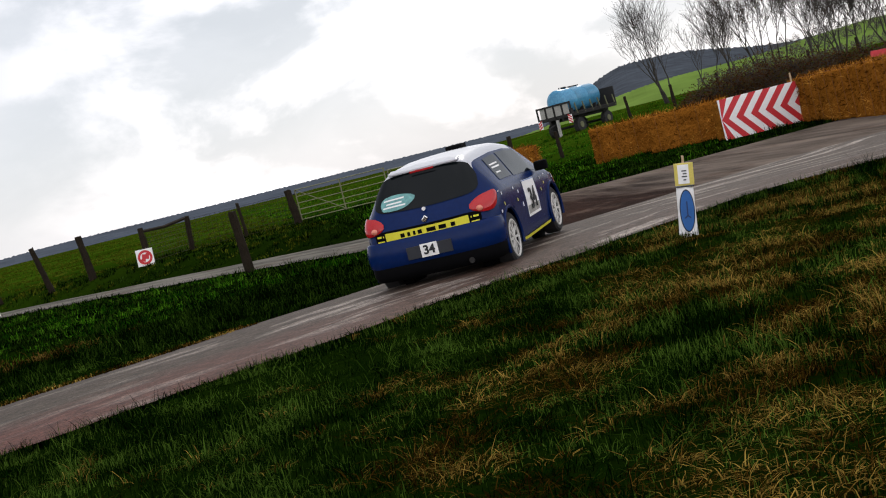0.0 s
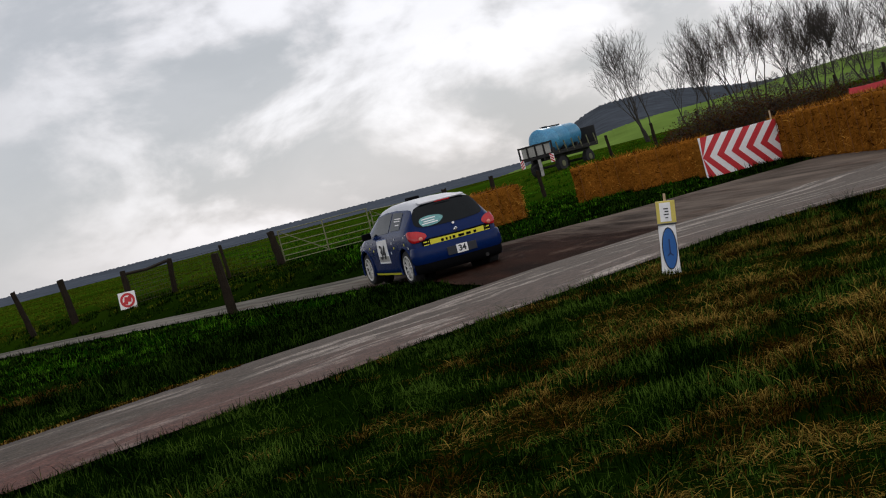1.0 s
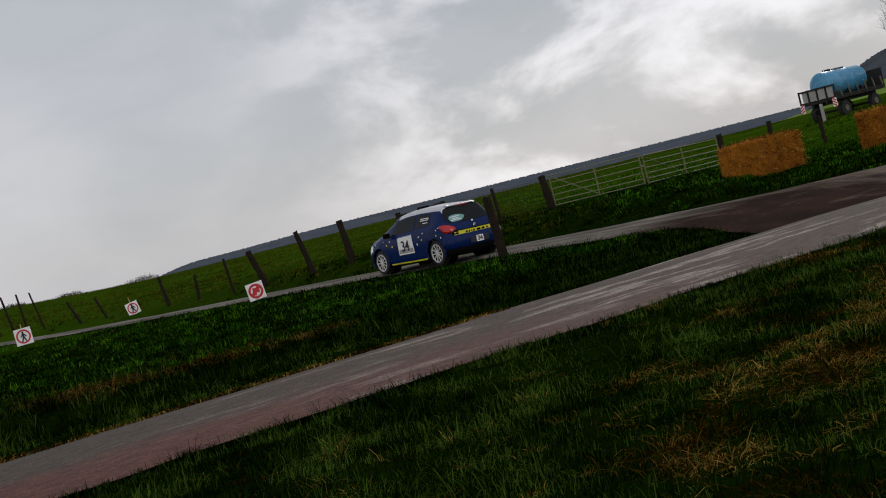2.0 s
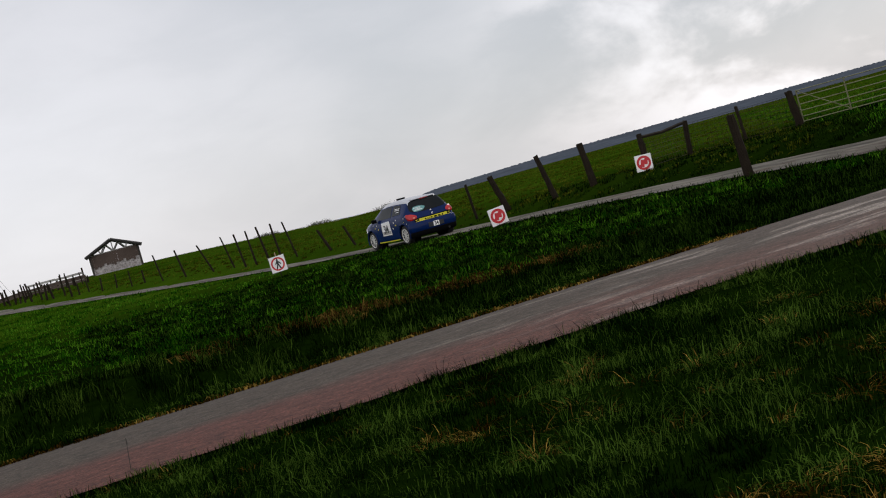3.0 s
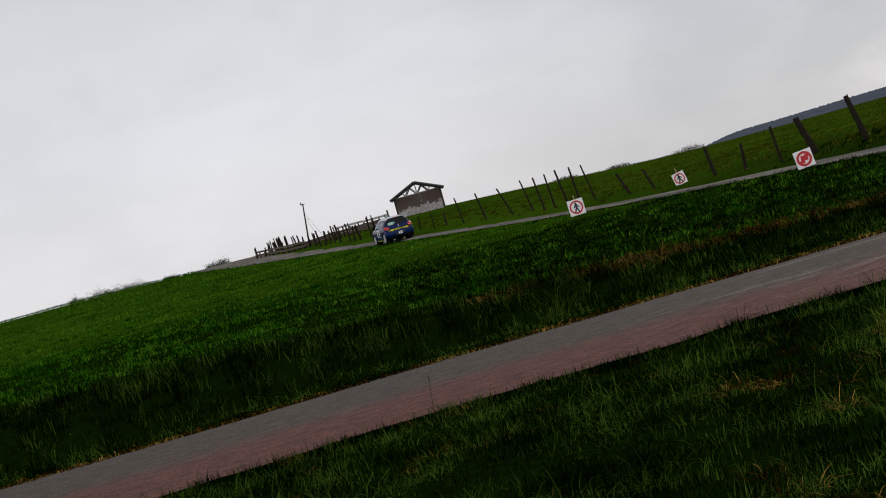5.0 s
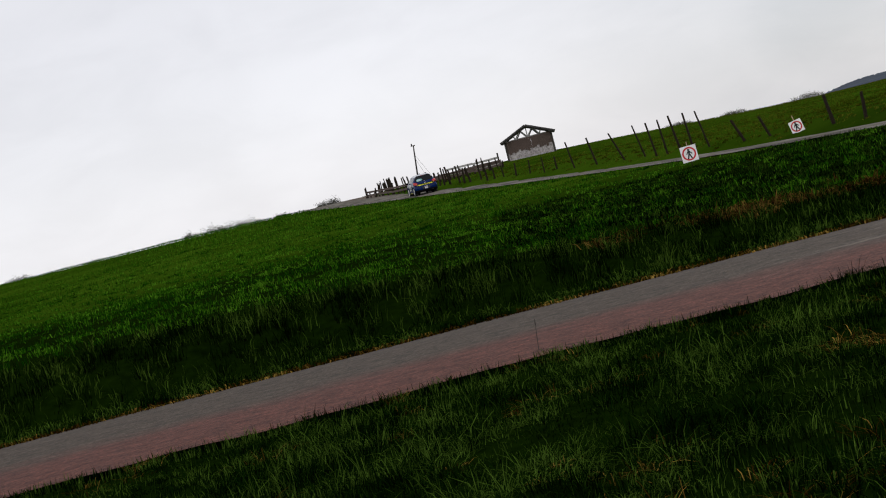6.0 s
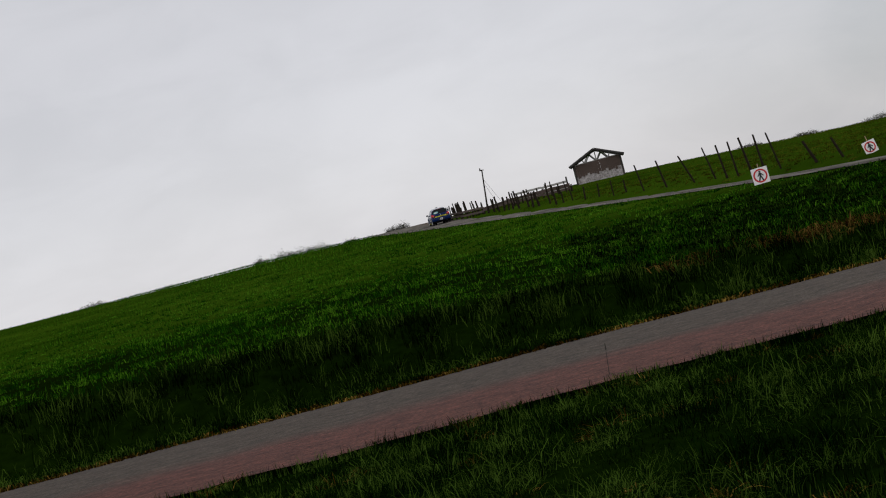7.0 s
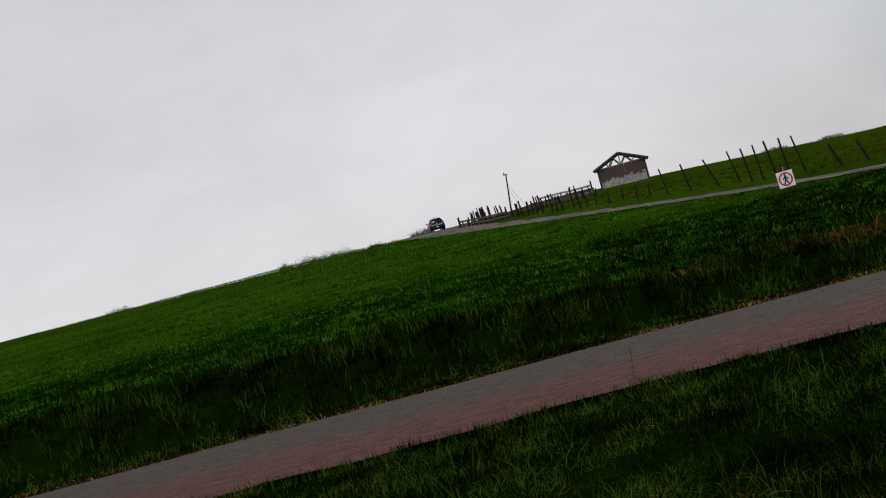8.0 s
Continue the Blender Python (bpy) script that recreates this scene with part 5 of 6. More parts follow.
    g = (n > 17) & (gap > 0.25)
    tuft = NOISE_A(x, y, 2.3)
    big = np.clip(r / 55, 0.6, 2.2)
    tall, thick = (0.06 + 0.13 * tuft ** 1.4) * np.clip(big, 0.8, 1.3), 0.022 * big
    beyond = (x + 0.3) * 69 + (y - 35) * 62.3 > 0
    a, b = g & ~beyond, g & beyond
    blades("pasture_grass", x[a], y[a], tall[a], thick[a], 0.6, M_PASTURE, "short bright green pasture", 15, 0.0, 1)
    blades("grazed_grass", x[b], y[b], tall[b] * 0.7, thick[b], 0.6, M_GRAZED, "grazed olive-green pasture beyond the track", 21, 0.0, 1)


build_grass()
# a lone dry stalk at the lane's edge
stalk = thing("weed_stalk", -4.63, 9.55, None, 0, "thin dry weed stalk standing at the lane's edge", "weed")
part("stem", tube((0, 0, -0.02), (0.03, 0, 0.22), 0.004, 0.002, seg=5), M_TWIG, stalk)
part("seed_head", tube((0.03, 0, 0.21), (0.034, 0, 0.26), 0.007, 0.003, seg=5), M_TWIG, stalk)
# ---- the rally car ----
M_NAVY = mat("navy_paint", (0.0022, 0.0140, 0.076), 0.22, vary=0.15, scale=3, fine=20, bump=0.0, spec=0.13)
M_ROOF = mat("white_roof_paint", (0.52, 0.52, 0.55), 0.25, vary=0.06, scale=3, fine=20, bump=0.0)
M_GLASS = mat("dark_glass", (0.004, 0.006, 0.007), 0.06, vary=0.1, bump=0.0, spec=0.16)
M_RIM = mat("white_rim", (0.62, 0.60, 0.56), 0.4, vary=0.15, scale=10, fine=60, bump=0.02)
M_TRIM = mat("black_trim", (0.003, 0.003, 0.0035), 0.8, bump=0.05, spec=0.05)
M_LAMP = mat("red_lamp", (0.42, 0.010, 0.013), 0.12, vary=0.2, scale=14, fine=60, bump=0.0)
M_LAMPC = mat("pale_lamp", (0.75, 0.24, 0.16), 0.15, vary=0.1, bump=0.0)
M_STICK = mat("teal_sticker", (0.14, 0.34, 0.33), 0.5, vary=0.5, scale=6, fine=18, bump=0.0)
M_CHROME = mat("chrome", (0.75, 0.75, 0.77), 0.15, metal=1.0, vary=0.05, bump=0.0)

CAR_X = [-1.97, -1.95, -1.90, -1.83, -1.62, -1.52, -1.44, -1.29, -0.6, 0.0, 0.5, 0.95, 1.29, 1.70, 1.93, 2.03]
CAR_W = [0.741, 0.779, 0.808, 0.827, 0.842, 0.847, 0.848, 0.851, 0.847, 0.842, 0.842, 0.837, 0.842, 0.808, 0.712, 0.577]
CAR_BOT = [0.36, 0.30, 0.27, 0.25, 0.22, 0.21, 0.21, 0.20, 0.18, 0.18, 0.18, 0.18, 0.19, 0.20, 0.23, 0.30]
CAR_BELT = [0.58, 0.68, 0.79, 0.88, 0.95, 0.965, 0.97, 0.97, 0.95, 0.93, 0.915, 0.90, 0.87, 0.79, 0.68, 0.52]
CAR_TOP = [0.64, 0.74, 0.84, 0.935, 1.24, 1.375, 1.42, 1.445, 1.485, 1.475, 1.41, 1.17, 1.00, 0.90, 0.77, 0.58]
CAR_TW = [0.679, 0.698, 0.689, 0.664, 0.597, 0.558, 0.543, 0.543, 0.558, 0.577, 0.597, 0.640, 0.679, 0.679, 0.582, 0.436]


def tuck(x, y):
    """How far the tail's corners draw forward, rounding it in plan."""
    return 0.17 * min(1.0, max(0.0, (-1.25 - x) / 0.6)) * (abs(y) / 0.86) ** 3


def tail_x(y, z):
    """The tail's face below the rear window."""
    return float(np.interp(z, CAR_TOP[:4], CAR_X[:4])) + tuck(-1.95, y)


def tail_panel(y0, y1, z0, z1, out, bow=0.0, nu=10, nv=3, round_ends=0.0):
    """A thin curved plate on the tail's face, standing out from it, with a rim."""
    bm = bmesh.new()
    rows = []
    for i in range(nu + 1):
        u = i / nu
        y = y0 + (y1 - y0) * u
        e = max(0.0, 1 - min(u, 1 - u) * 8) ** 2 * round_ends
        rows.append([bm.verts.new((tail_x(y, z0 + (z1 - z0) * 0.5) - out, y, z0 + e + (z1 - z0 - 2 * e) * j / nv + bow * (2 * u - 1) ** 2)) for j in range(nv + 1)])
    for i in range(nu):
        for j in range(nv):
            bm.faces.new((rows[i][j], rows[i + 1][j], rows[i + 1][j + 1], rows[i][j + 1]))
    made = bmesh.ops.extrude_face_region(bm, geom=bm.faces[:])
    for v in made["geom"]:
        if isinstance(v, bmesh.types.BMVert):
            v.co.x += out + 0.01
    return bm


BUMPER_WAY = [(-1.66, 0.832), (-1.74, 0.830), (-1.82, 0.815), (-1.885, 0.780), (-1.930, 0.723), (-1.962, 0.643), (-1.985, 0.491), (-1.998, 0.283), (-2.003, 0.095)]


def bumper_mesh(profile):
    """A bumper skin swept round the tail: profile of (outwards, height)."""
    way = [Vector((x, y)) for x, y in BUMPER_WAY] + [Vector((x, -y)) for x, y in reversed(BUMPER_WAY)]
    bm = bmesh.new()
    prev = None
    for i, p in enumerate(way):
        d = (way[min(i + 1, len(way) - 1)] - way[max(i - 1, 0)]).normalized()
        n = Vector((d.y, -d.x))
        if n.x * (-1.2) + n.y * p.y < 0 and n.x > 0:
            n = -n
        ring = [bm.verts.new((p.x + n.x * o, p.y + n.y * o, z)) for o, z in profile]
        if prev:
            for k in range(len(profile) - 1):
                bm.faces.new((prev[k], ring[k], ring[k + 1], prev[k + 1]))
        prev = ring
    return bm


def shell(x, v, side=1, lift=0.0):
    """A point of the car's skin: x along it, v from the sill (0) over the waist (3) and roof edge (6) to the middle (8)."""
    w, zb, zs, zt, tw = (float(np.interp(x, CAR_X, c)) for c in (CAR_W, CAR_BOT, CAR_BELT, CAR_TOP, CAR_TW))
    zt = max(zt, zs + 0.01)
    hi = min(1.0, (zt - zs) / 0.3)
    ring = [(0.0, zb), (w * 0.93, zb), (w * 0.985, zb + 0.14), (w, zb + (zs - zb) * 0.62), (w * 0.985, zs - 0.07), (w * 0.955, zs),
            (tw + 0.03 * hi, zs + (zt - zs) * 0.76), (tw * 0.80, zs + (zt - zs) * 0.955), (0.0, zt)]
    i = min(int(v), 7)
    u = v - i
    p0, p1, p2, p3 = ring[max(i - 1, 0)], ring[i], ring[i + 1], ring[min(i + 2, 8)]
    if i in (0,):
        y, z = p1[0] + (p2[0] - p1[0]) * u, p1[1] + (p2[1] - p1[1]) * u
    else:
        k = 0.5 if i not in (5,) else 0.15
        y, z = ((p1[c] + (p2[c] - p1[c]) * u) * (1 - k) + k * 0.5 * (2 * p1[c] + (p2[c] - p0[c]) * u + (2 * p0[c] - 5 * p1[c] + 4 * p2[c] - p3[c]) * u * u + (3 * p1[c] - p0[c] - 3 * p2[c] + p3[c]) * u ** 3) for c in (0, 1))
        if i == 7:
            y, z = p1[0] * (1 - u), p1[1] + (p2[1] - p1[1]) * (1 - (1 - u) ** 2)
    out = Vector((x + tuck(x, y), side * y, z))
    if lift:
        e = 0.02
        n = (shell(min(x + e, 2.02), v, side) - shell(max(x - e, -1.965), v, side)).cross(shell(x, min(v + e, 8), side) - shell(x, max(v - e, 0), side))
        n.normalize()
        if n.y * side < 0 and v < 7:
            n = -n
        if v >= 7 and n.z < 0:
            n = -n
        out += n * lift
    return out


def panel(corner_fn, nu, nv, lift, side, bm=None):
    """A thin panel on the skin; corner_fn(u, v) gives the skin's x and v."""
    bm = bm or bmesh.new()
    grid = [[bm.verts.new(shell(*corner_fn(i / nu, j / nv), side, lift)) for j in range(nv + 1)] for i in range(nu + 1)]
    for i in range(nu):
        for j in range(nv):
            bm.faces.new((grid[i][j], grid[i + 1][j], grid[i + 1][j + 1], grid[i][j + 1]))
    return bm


def quad(x0, x1, v0, v1, x2=None, x3=None):
    """x0..x1 along the lower edge, x2..x3 along the upper."""
    x2, x3 = x0 if x2 is None else x2, x1 if x3 is None else x3
    return lambda u, v: ((x0 + (x1 - x0) * u) * (1 - v) + (x2 + (x3 - x2) * u) * v, v0 + (v1 - v0) * v)


AXLES, RADIUS = (-1.29, 1.29), 0.315


def build_car():
    car = new("rally_car")
    tagged(car, "navy blue three-door rally hatchback with white roof and yellow rear strip", "car")
    bm = bmesh.new()
    xs = sorted(set([round(-1.97 + 0.05 * k, 3) for k in range(81)] + [2.03]))
    vs = [0, 1, 1.5, 2, 2.5, 3, 3.5, 4, 4.5, 5, 5.25, 5.5, 5.75, 6, 6.33, 6.66, 7, 7.33, 7.66, 8]
    for side in (1, -1):
        grid = [[bm.verts.new(shell(x, v, side)) for v in vs] for x in xs]
        for i in range(len(xs) - 1):
            for j in range(len(vs) - 1):
                q = (grid[i][j], grid[i + 1][j], grid[i + 1][j + 1], grid[i][j + 1])
                mid = sum((p.co for p in q), Vector()) / 4
                if any(math.hypot(mid.x - a, mid.z - RADIUS) < 0.375 for a in AXLES) and abs(mid.y) > 0.5:
                    continue
                f = bm.faces.new(q)
                f.smooth = True
                if vs[j] >= 6 and -1.55 < mid.x < 0.36:
                    f.material_index = 1
                # sills go black with the floor, in place of shade low on the body
                elif vs[j] < 1.5:
                    f.material_index = 2
        for row in (grid[0], grid[-1]):
            bm.faces.new(row)
    bmesh.ops.remove_doubles(bm, verts=bm.verts[:], dist=0.002)
    part("body", bm, [M_NAVY, M_ROOF, M_TRIM], car)
    for side in (1, -1):
        part("side_window", panel(quad(-0.42, 0.80, 5.12, 5.93, -0.42, 0.42), 8, 4, 0.006, side), M_GLASS, car, "door window", smooth=True)
        part("side_window", panel(quad(-1.12, -0.50, 5.15, 5.9, -1.05, -0.50), 6, 4, 0.006, side), M_GLASS, car, "rear quarter window with white lettering bars", smooth=True)
        for dv in (0.35, 0.52, 0.62):
            part("text_bar", panel(quad(-1.02, -0.66 if dv > 0.4 else -0.8, 5 + dv, 5 + dv + 0.045), 2, 1, 0.010, side), M_WHITE, car)
        door = part("door_panel", panel(quad(-0.36, 0.36, 2.35, 4.45, -0.33, 0.33), 6, 6, 0.006, side), M_WHITE, car, "white door plate with the start number 34")
        part("band", panel(quad(-0.33, 0.33, 4.15, 4.35), 4, 1, 0.009, side), M_BLUEP, door, "blue lettering band")
        part("band", panel(quad(-0.33, 0.33, 2.45, 2.75), 4, 1, 0.009, side), M_TIMBER, door, "grey sponsor band")
        cu = bpy.data.curves.new("start_number", "FONT")
        cu.body, cu.size, cu.align_x, cu.align_y, cu.extrude = "34", 0.37, "CENTER", "CENTER", 0.004
        cu.offset = 0.004
        cu.materials.append(M_BLACKP)
        num = new("start_number", cu)
        num.parent = door
        num.matrix_basis = pose(0.0, side * 0.861, 0.63, 90, 0, 180 if side > 0 else 0) @ pose(0, 0, 0, -2, 0, 0)
        part("sill_stripe", panel(quad(-0.86, 0.82, 1.25, 1.5), 8, 1, 0.008, side), M_YELLOW, car, "yellow sill stripe")
        bm = bmesh.new()
        nu, nv = 12, 8
        grid = []
        for i in range(nu + 1):
            u = i / nu
            # from the inner tip on the tailgate round the corner to the flank
            inner = math.sin(math.pi * min(1.0, 0.02 + 0.94 * u)) ** 0.55
            lo, hi = 0.84 - 0.105 * inner + 0.02 * u, 0.84 + 0.095 * inner + 0.05 * u
            col = []
            for j in range(nv + 1):
                z = lo + (hi - lo) * j / nv
                belt = 0.5 * math.pi * min(1.0, max(0.0, (u - 0.30) / 0.55))
                y = 0.535 + 0.195 * min(1.0, u / 0.45) + 0.075 * math.sin(belt)
                xx = tail_x(min(y, 0.80), min(z, 0.935)) + 0.34 * max(0.0, u - 0.42) ** 1.3
                swell = 0.035 * math.sin(math.pi * u) ** 0.5 * math.sin(math.pi * j / nv) ** 0.5
                col.append(bm.verts.new((xx - swell * math.cos(belt) - 0.004, side * (y + swell * math.sin(belt) + 0.004), z)))
            grid.append(col)
        for i in range(nu):
            for j in range(nv):
                bm.faces.new((grid[i][j], grid[i + 1][j], grid[i + 1][j + 1], grid[i][j + 1]))
        lamp = part("tail_light", bm, M_LAMP, car, "red tail light", smooth=True)
        bm = bmesh.new()
        bmesh.ops.create_uvsphere(bm, u_segments=14, v_segments=8, radius=1)
        bmesh.ops.transform(bm, matrix=Matrix.Translation((tail_x(0.64, 0.80) - 0.028, side * 0.66, 0.80)) @ Matrix.Diagonal((0.022, 0.04, 0.035, 1)), verts=bm.verts[:])
        part("lamp_lens", bm, M_LAMPC, lamp, "pale reversing lens", smooth=True)
        part("headlight", panel(quad(1.62, 1.90, 3.4, 4.9), 4, 4, 0.008, side), M_CHROME, car)
        mirror = part("door_mirror", box(0.10, 0.18, 0.13, (0.70, side * 0.90, 0.98), 0.03), M_TRIM, car)
        rng = random.Random(5)
        for sx, sv in ((-1.62, 4.5), (-1.52, 3.9), (-1.72, 3.1), (-1.50, 3.3), (-0.86, 3.9), (-0.78, 3.2), (-0.66, 3.6), (-0.55, 2.9), (0.62, 3.2), (0.72, 3.9), (0.88, 3.5), (1.02, 4.2), (1.45, 4.4), (1.56, 4.0)):
            part("round_sticker", panel(lambda u, v: (sx + 0.045 * (u - 0.5), sv + 0.17 * (v - 0.5)), 2, 2, 0.008, side), M_WHITE if rng.random() < 0.85 else M_YELLOW, car)
        for a in AXLES:
            bm = bmesh.new()
            for k in range(25):
                g0, g1 = math.pi * k / 24 * 1.2 - 0.3, math.pi * (k + 1) / 24 * 1.2 - 0.3
                if k < 24:
                    tube((a + 0.385 * math.cos(g0), side * 0.838, RADIUS + 0.385 * math.sin(g0)), (a + 0.385 * math.cos(g1), side * 0.838, RADIUS + 0.385 * math.sin(g1)), 0.022, seg=6, bm=bm)
            part("wheel_arch", bm, M_NAVY, car)
            part("wheel_well", tube((a, side * 0.45, RADIUS + 0.02), (a, side * 0.56, RADIUS + 0.02), 0.37, seg=24), M_TRIM, car)
    # rear face
    def rear_glass(u, v):
        wide = 5.95 + 0.35 * abs(2 * v - 1) ** 4
        return -1.815 + 0.300 * v + 0.05 * (1 - u) ** 2 * (1 - v) ** 2, wide + (8 - wide) * u
    part("rear_window", panel(rear_glass, 8, 8, 0.007, 1, panel(rear_glass, 8, 8, 0.007, -1)), M_GLASS, car, "dark rear window", smooth=True)

    def decal(u, v):
        a, r = 2 * math.pi * u, v
        return -1.735 + 0.062 * r * math.sin(a), 7.25 + 0.52 * r * math.cos(a) * (1 + 0.1 * math.sin(3 * a))
    sticker = part("window_sticker", panel(decal, 18, 2, 0.013, 1), M_STICK, car, "pale teal window sticker")
    for dx, dv, lw in ((0.02, -0.3, 0.55), (-0.01, -0.2, 0.4), (-0.035, -0.3, 0.6)):
        part("text_bar", panel(lambda u, v: (-1.735 + dx + 0.012 * v, 7.25 + dv + lw * u), 3, 1, 0.018, 1), M_WHITE, sticker)
    part("strip_surround", tail_panel(-0.66, 0.66, 0.615, 0.775, 0.010, 0.012, 14, 3, 0.03), M_TRIM, car, "black strip surround")
    part("yellow_strip", tail_panel(-0.52, 0.52, 0.645, 0.748, 0.016, 0.008), M_YELLOW, car, "fluorescent yellow lettered strip")
    for k, (ty_, tw_) in enumerate(((-0.30, 0.05), (-0.22, 0.035), (-0.15, 0.028), (-0.08, 0.05), (0.06, 0.11), (0.20, 0.09), (0.33, 0.05))):
        part("text_bar", tail_panel(-ty_ - tw_ / 2, -ty_ + tw_ / 2, 0.675, 0.722, 0.021, 0.0, 2, 1), M_TRIM, car)
    for sy in (1, -1):
        for dz in (0.03, -0.03):
            part("reflector", tail_panel(sy * 0.59 - 0.045, sy * 0.59 + 0.045, 0.685 + dz, 0.707 + dz, 0.016, 0.0, 2, 1), M_YELLOW, car)
    part("bumper", bumper_mesh([(-0.03, 0.665), (0.000, 0.650), (0.016, 0.61), (0.028, 0.54), (0.030, 0.45), (0.020, 0.38), (-0.01, 0.34)]), M_NAVY, car, smooth=True)
    # lower bumper is black where shade falls under the tail, with the diffuser
    part("diffuser", bumper_mesh([(-0.005, 0.37), (0.005, 0.345), (0.0, 0.26), (-0.03, 0.19), (-0.12, 0.175), (-0.30, 0.19)]), M_TRIM, car, "lower bumper and diffuser, blackened to stand in for shade", smooth=True)
    part("plate_recess", box(0.012, 0.56, 0.145, (-2.034, 0, 0.475), 0.004), M_TRIMB, car, "dark plate recess")
    plate = part("start_number_plate", box(0.012, 0.21, 0.155, (-2.042, 0, 0.478), 0.004), M_WHITE, car, "square white plate with the start number 34")
    cu = bpy.data.curves.new("rear_number", "FONT")
    cu.body, cu.size, cu.align_x, cu.align_y, cu.extrude, cu.offset = "34", 0.145, "CENTER", "CENTER", 0.003, 0.004
    cu.materials.append(M_BLACKP)
    num = new("rear_number", cu)
    num.parent = plate
    num.matrix_basis = pose(-2.052, 0, 0.478, 90, 0, -90)
    part("badge", box(0.014, 0.055, 0.075, (-1.925, 0, 0.825), 0.01, Matrix.Rotation(radians(45), 4, "X")), M_CHROME, car, "chrome badge")
    part("wiper_pivot", tube((-1.85, 0, 0.94), (-1.88, 0, 0.94), 0.022, seg=10), M_WHITE, car, "pale wiper pivot cap")
    part("tailgate_seam", tail_panel(-0.70, 0.70, 0.640, 0.647, 0.006, 0.02, 12, 1), M_TRIM, car)
    part("exhaust", tube((-1.99, -0.45, 0.24), (-1.8, -0.45, 0.24), 0.035, seg=10), M_STEEL, car)
    part("roof_vent", box(0.26, 0.22, 0.07, (0.1, 0, 1.495), 0.02), M_TRIM, car)
    part("spoiler", box(0.16, 0.88, 0.03, (-1.47, 0, 1.405), 0.014, Matrix.Rotation(radians(-10), 4, "Y")), M_ROOF, car)
    part("high_brake_light", box(0.012, 0.30, 0.022, (-1.578, 0, 1.375), 0.004), M_LAMP, car)
    part("windscreen", panel(lambda u, v: (0.52 + 0.62 * v, 6.3 + 1.7 * u), 6, 6, 0.006, 1, panel(lambda u, v: (0.52 + 0.62 * v, 6.3 + 1.7 * u), 6, 6, 0.006, -1)), M_GLASS, car, smooth=True)
    part("underbody", box(3.4, 1.3, 0.1, (0, 0, 0.26), 0.02), M_TRIM, car)
    wheels = []
    for ax in AXLES:
        for side in (1, -1):
            w = new("wheel")
            w.parent = car
            w.matrix_basis = pose(ax, side * 0.730, RADIUS)
            bm = bmesh.new()
            prof = [(0.225, -0.10), (0.285, -0.105), (0.312, -0.08), (0.315, 0.0), (0.312, 0.08), (0.285, 0.105), (0.225, 0.10)]
            prev = first = None
            for k in range(33):
                a = 2 * math.pi * k / 32
                ring = first if k == 32 else [bm.verts.new((math.cos(a) * r, o, math.sin(a) * r)) for r, o in prof]
                first = first or ring
                if prev:
                    for j in range(len(prof)):
                        jj = (j + 1) % len(prof)
                        f = bm.faces.new((prev[j], ring[j], ring[jj], prev[jj]))
                prev = ring
            part("tyre", bm, M_TYRE, w)
            bm = bmesh.new()
            for k in range(24):
                a0, a1 = 2 * math.pi * k / 24, 2 * math.pi * (k + 1) / 24
                tube((0.218 * math.cos(a0), side * 0.095, 0.218 * math.sin(a0)), (0.218 * math.cos(a1), side * 0.095, 0.218 * math.sin(a1)), 0.016, seg=6, bm=bm)
            for k in range(10):
                a = 2 * math.pi * k / 10
                box(0.20, 0.02, 0.026, (0.118 * math.cos(a), side * 0.088, 0.118 * math.sin(a)), 0.004, Matrix.Rotation(-a, 4, "Y"), bm)
            tube((0, side * 0.07, 0), (0, side * 0.105, 0), 0.045, seg=14, bm=bm)
            part("rim", bm, M_RIM, w, "white ten-spoke alloy rim")
            part("brake_disc", tube((0, side * 0.02, 0), (0, side * 0.04, 0), 0.15, seg=20), M_TRIM, w)
            wheels.append((w, ax, side))
    return car, wheels


CAR, WHEELS = build_car()

CAR_ROWS = [
    (0.0, 3.64, 17.12, 62.0, -1.5, 0), (0.25, 4.64, 19.55, 71.0, -1.2, -0.5), (0.5, 5.17, 21.90, 80.0, -1.0, -1), (1.0, 4.86, 25.25, 96.9, -1.0, 0.3), (1.5, 3.14, 30.32, 118.1, -0.7, 1.5), (2.0, -0.28, 34.58, 124.7, -0.7, 1.5),
    (2.5, -4.6, 39.2, 126.5, -0.8, 0.7), (3.0, -9.4, 44.4, 127.5, -0.9, 0.3), (3.5, -14.61, 49.84, 127.9, -1.0, 0), (4.0, -20.58, 57.2, 128.5, -1.2, 0.8), (4.5, -27.16, 63.64, 128.6, -0.8, 1.0),
    (5.0, -34.0, 71.2, 128.5, -1.0, 0.5), (5.8, -45.4, 83.5, 128.0, -1.0, 0), (6.0, -47.9, 86.6, 128.0, -1, 0), (6.5, -54.6, 94.3, 128.5, -1, 0), (7.0, -62.6, 103.6, 127.5, -1, 0),
    (7.5, -71.2, 114.7, 127, -1, 0), (8.0, -79.6, 126.0, 126.5, -1, 0)]


def roll_angles(rate=FPS):
    """How far a wheel has turned, step by step along the car's way, in degrees."""
    ts = [r[0] for r in CAR_ROWS]
    xs, ys = [r[1] for r in CAR_ROWS], [r[2] for r in CAR_ROWS]
    out, total, last = [], 0.0, None
    for k in range(8 * rate + 1):
        t = k / rate
        p = (float(np.interp(t, ts, xs)), float(np.interp(t, ts, ys)))
        if last:
            total += min(84.0, math.degrees(math.hypot(p[0] - last[0], p[1] - last[1]) / RADIUS))
        last = p
        out.append((t, total))
    return out


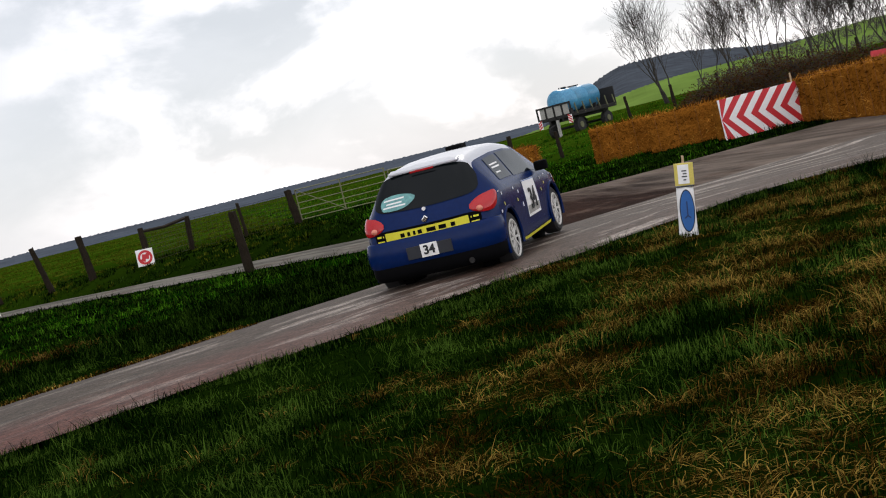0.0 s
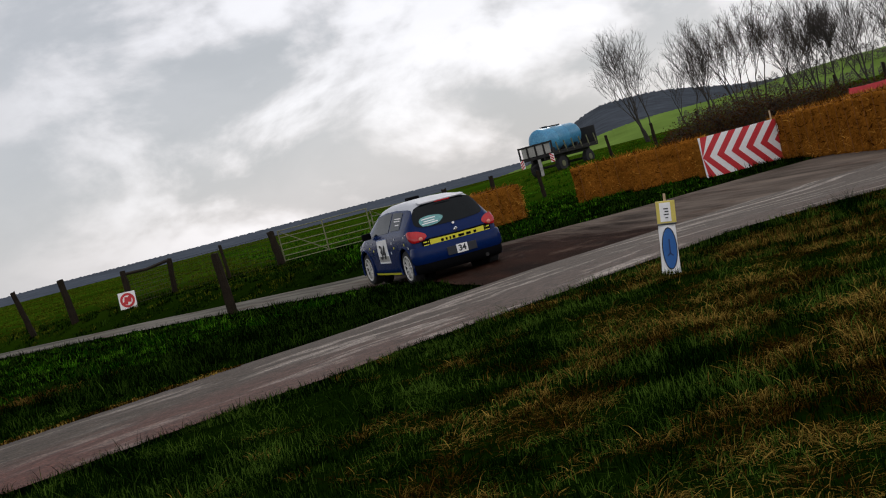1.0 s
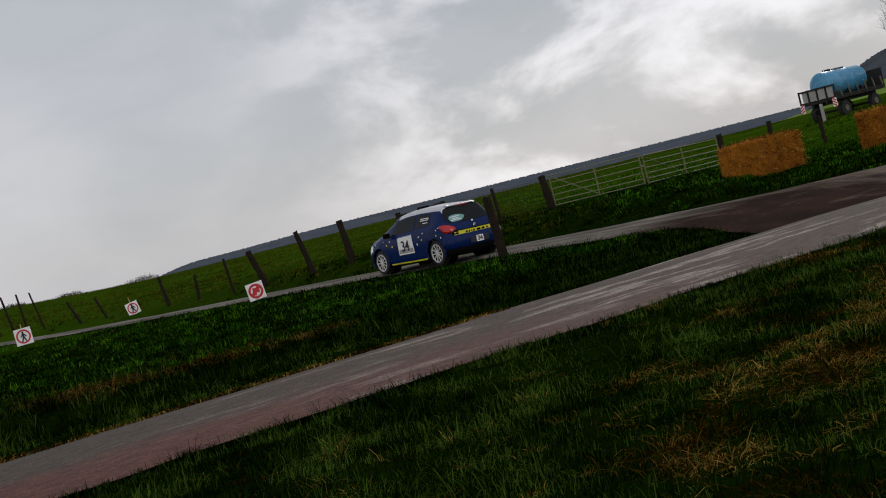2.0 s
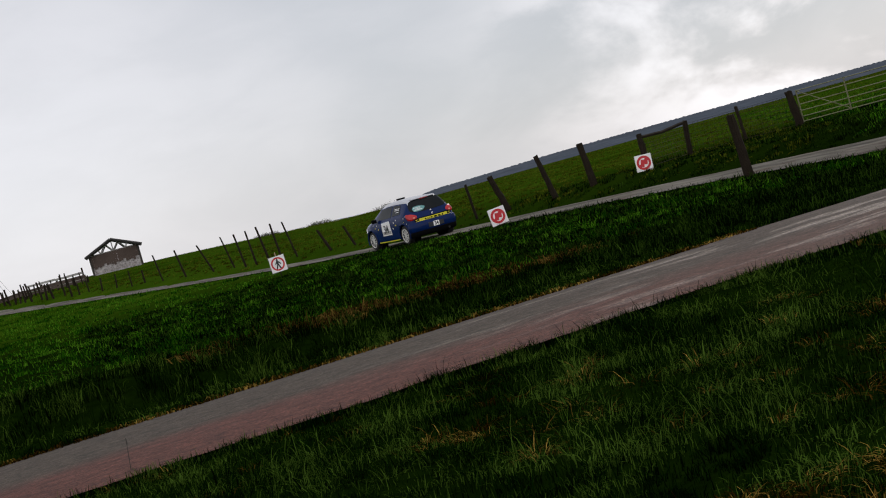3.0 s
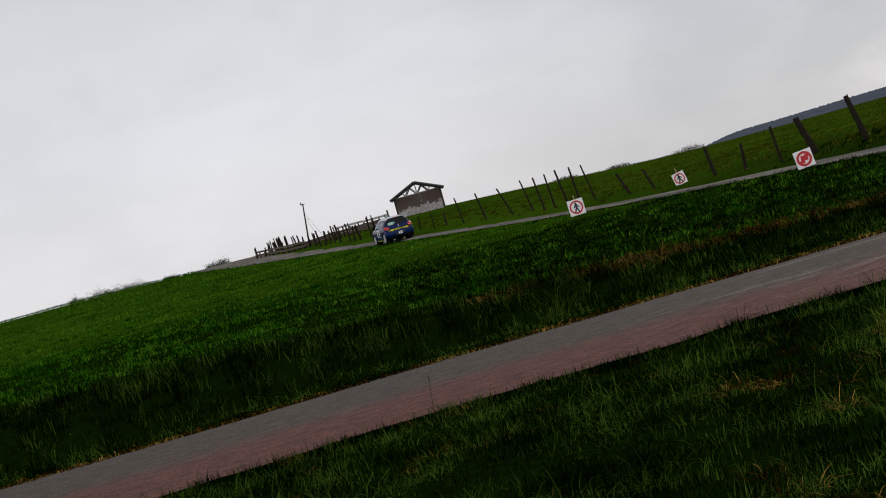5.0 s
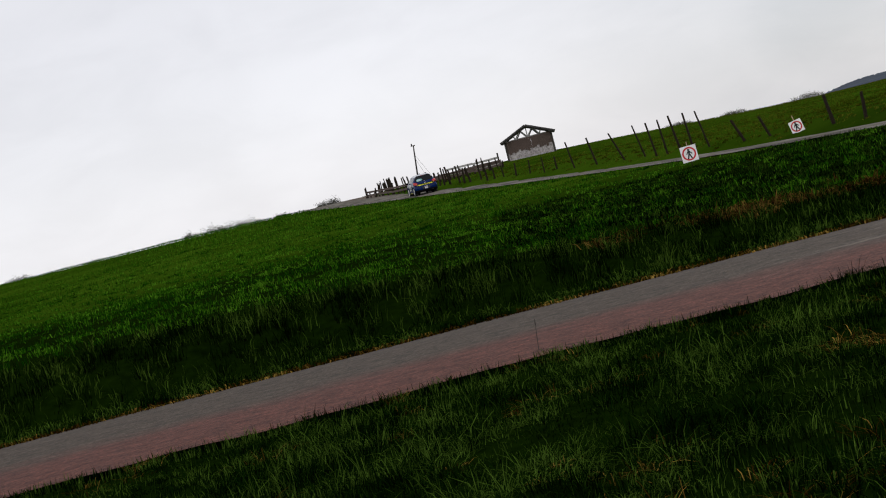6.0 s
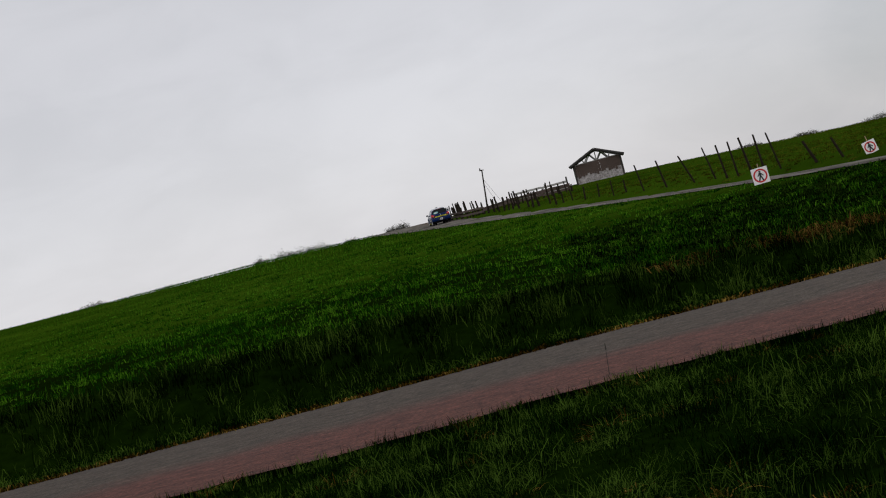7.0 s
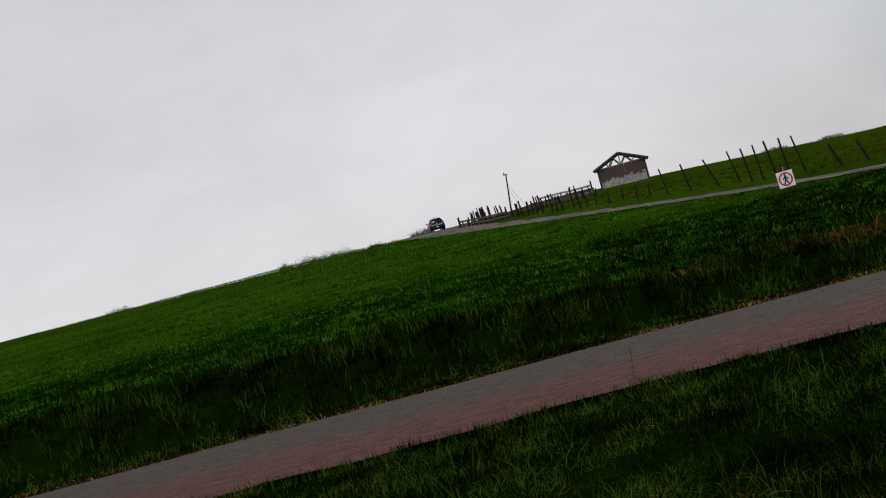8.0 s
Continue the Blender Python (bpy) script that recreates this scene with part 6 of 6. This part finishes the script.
def motions():
    rows = []
    for t, x, y, yaw, pitch, roll in CAR_ROWS:
        rows.append((t, pose(x, y, land(x, y) + 0.005, roll, pitch, yaw)))
    walk(CAR, rows)
    turns = roll_angles()
    for w, ax, side in WHEELS:
        walk(w, [(t, pose(ax, side * 0.730, RADIUS, 0, a, 0)) for t, a in turns])


motions()
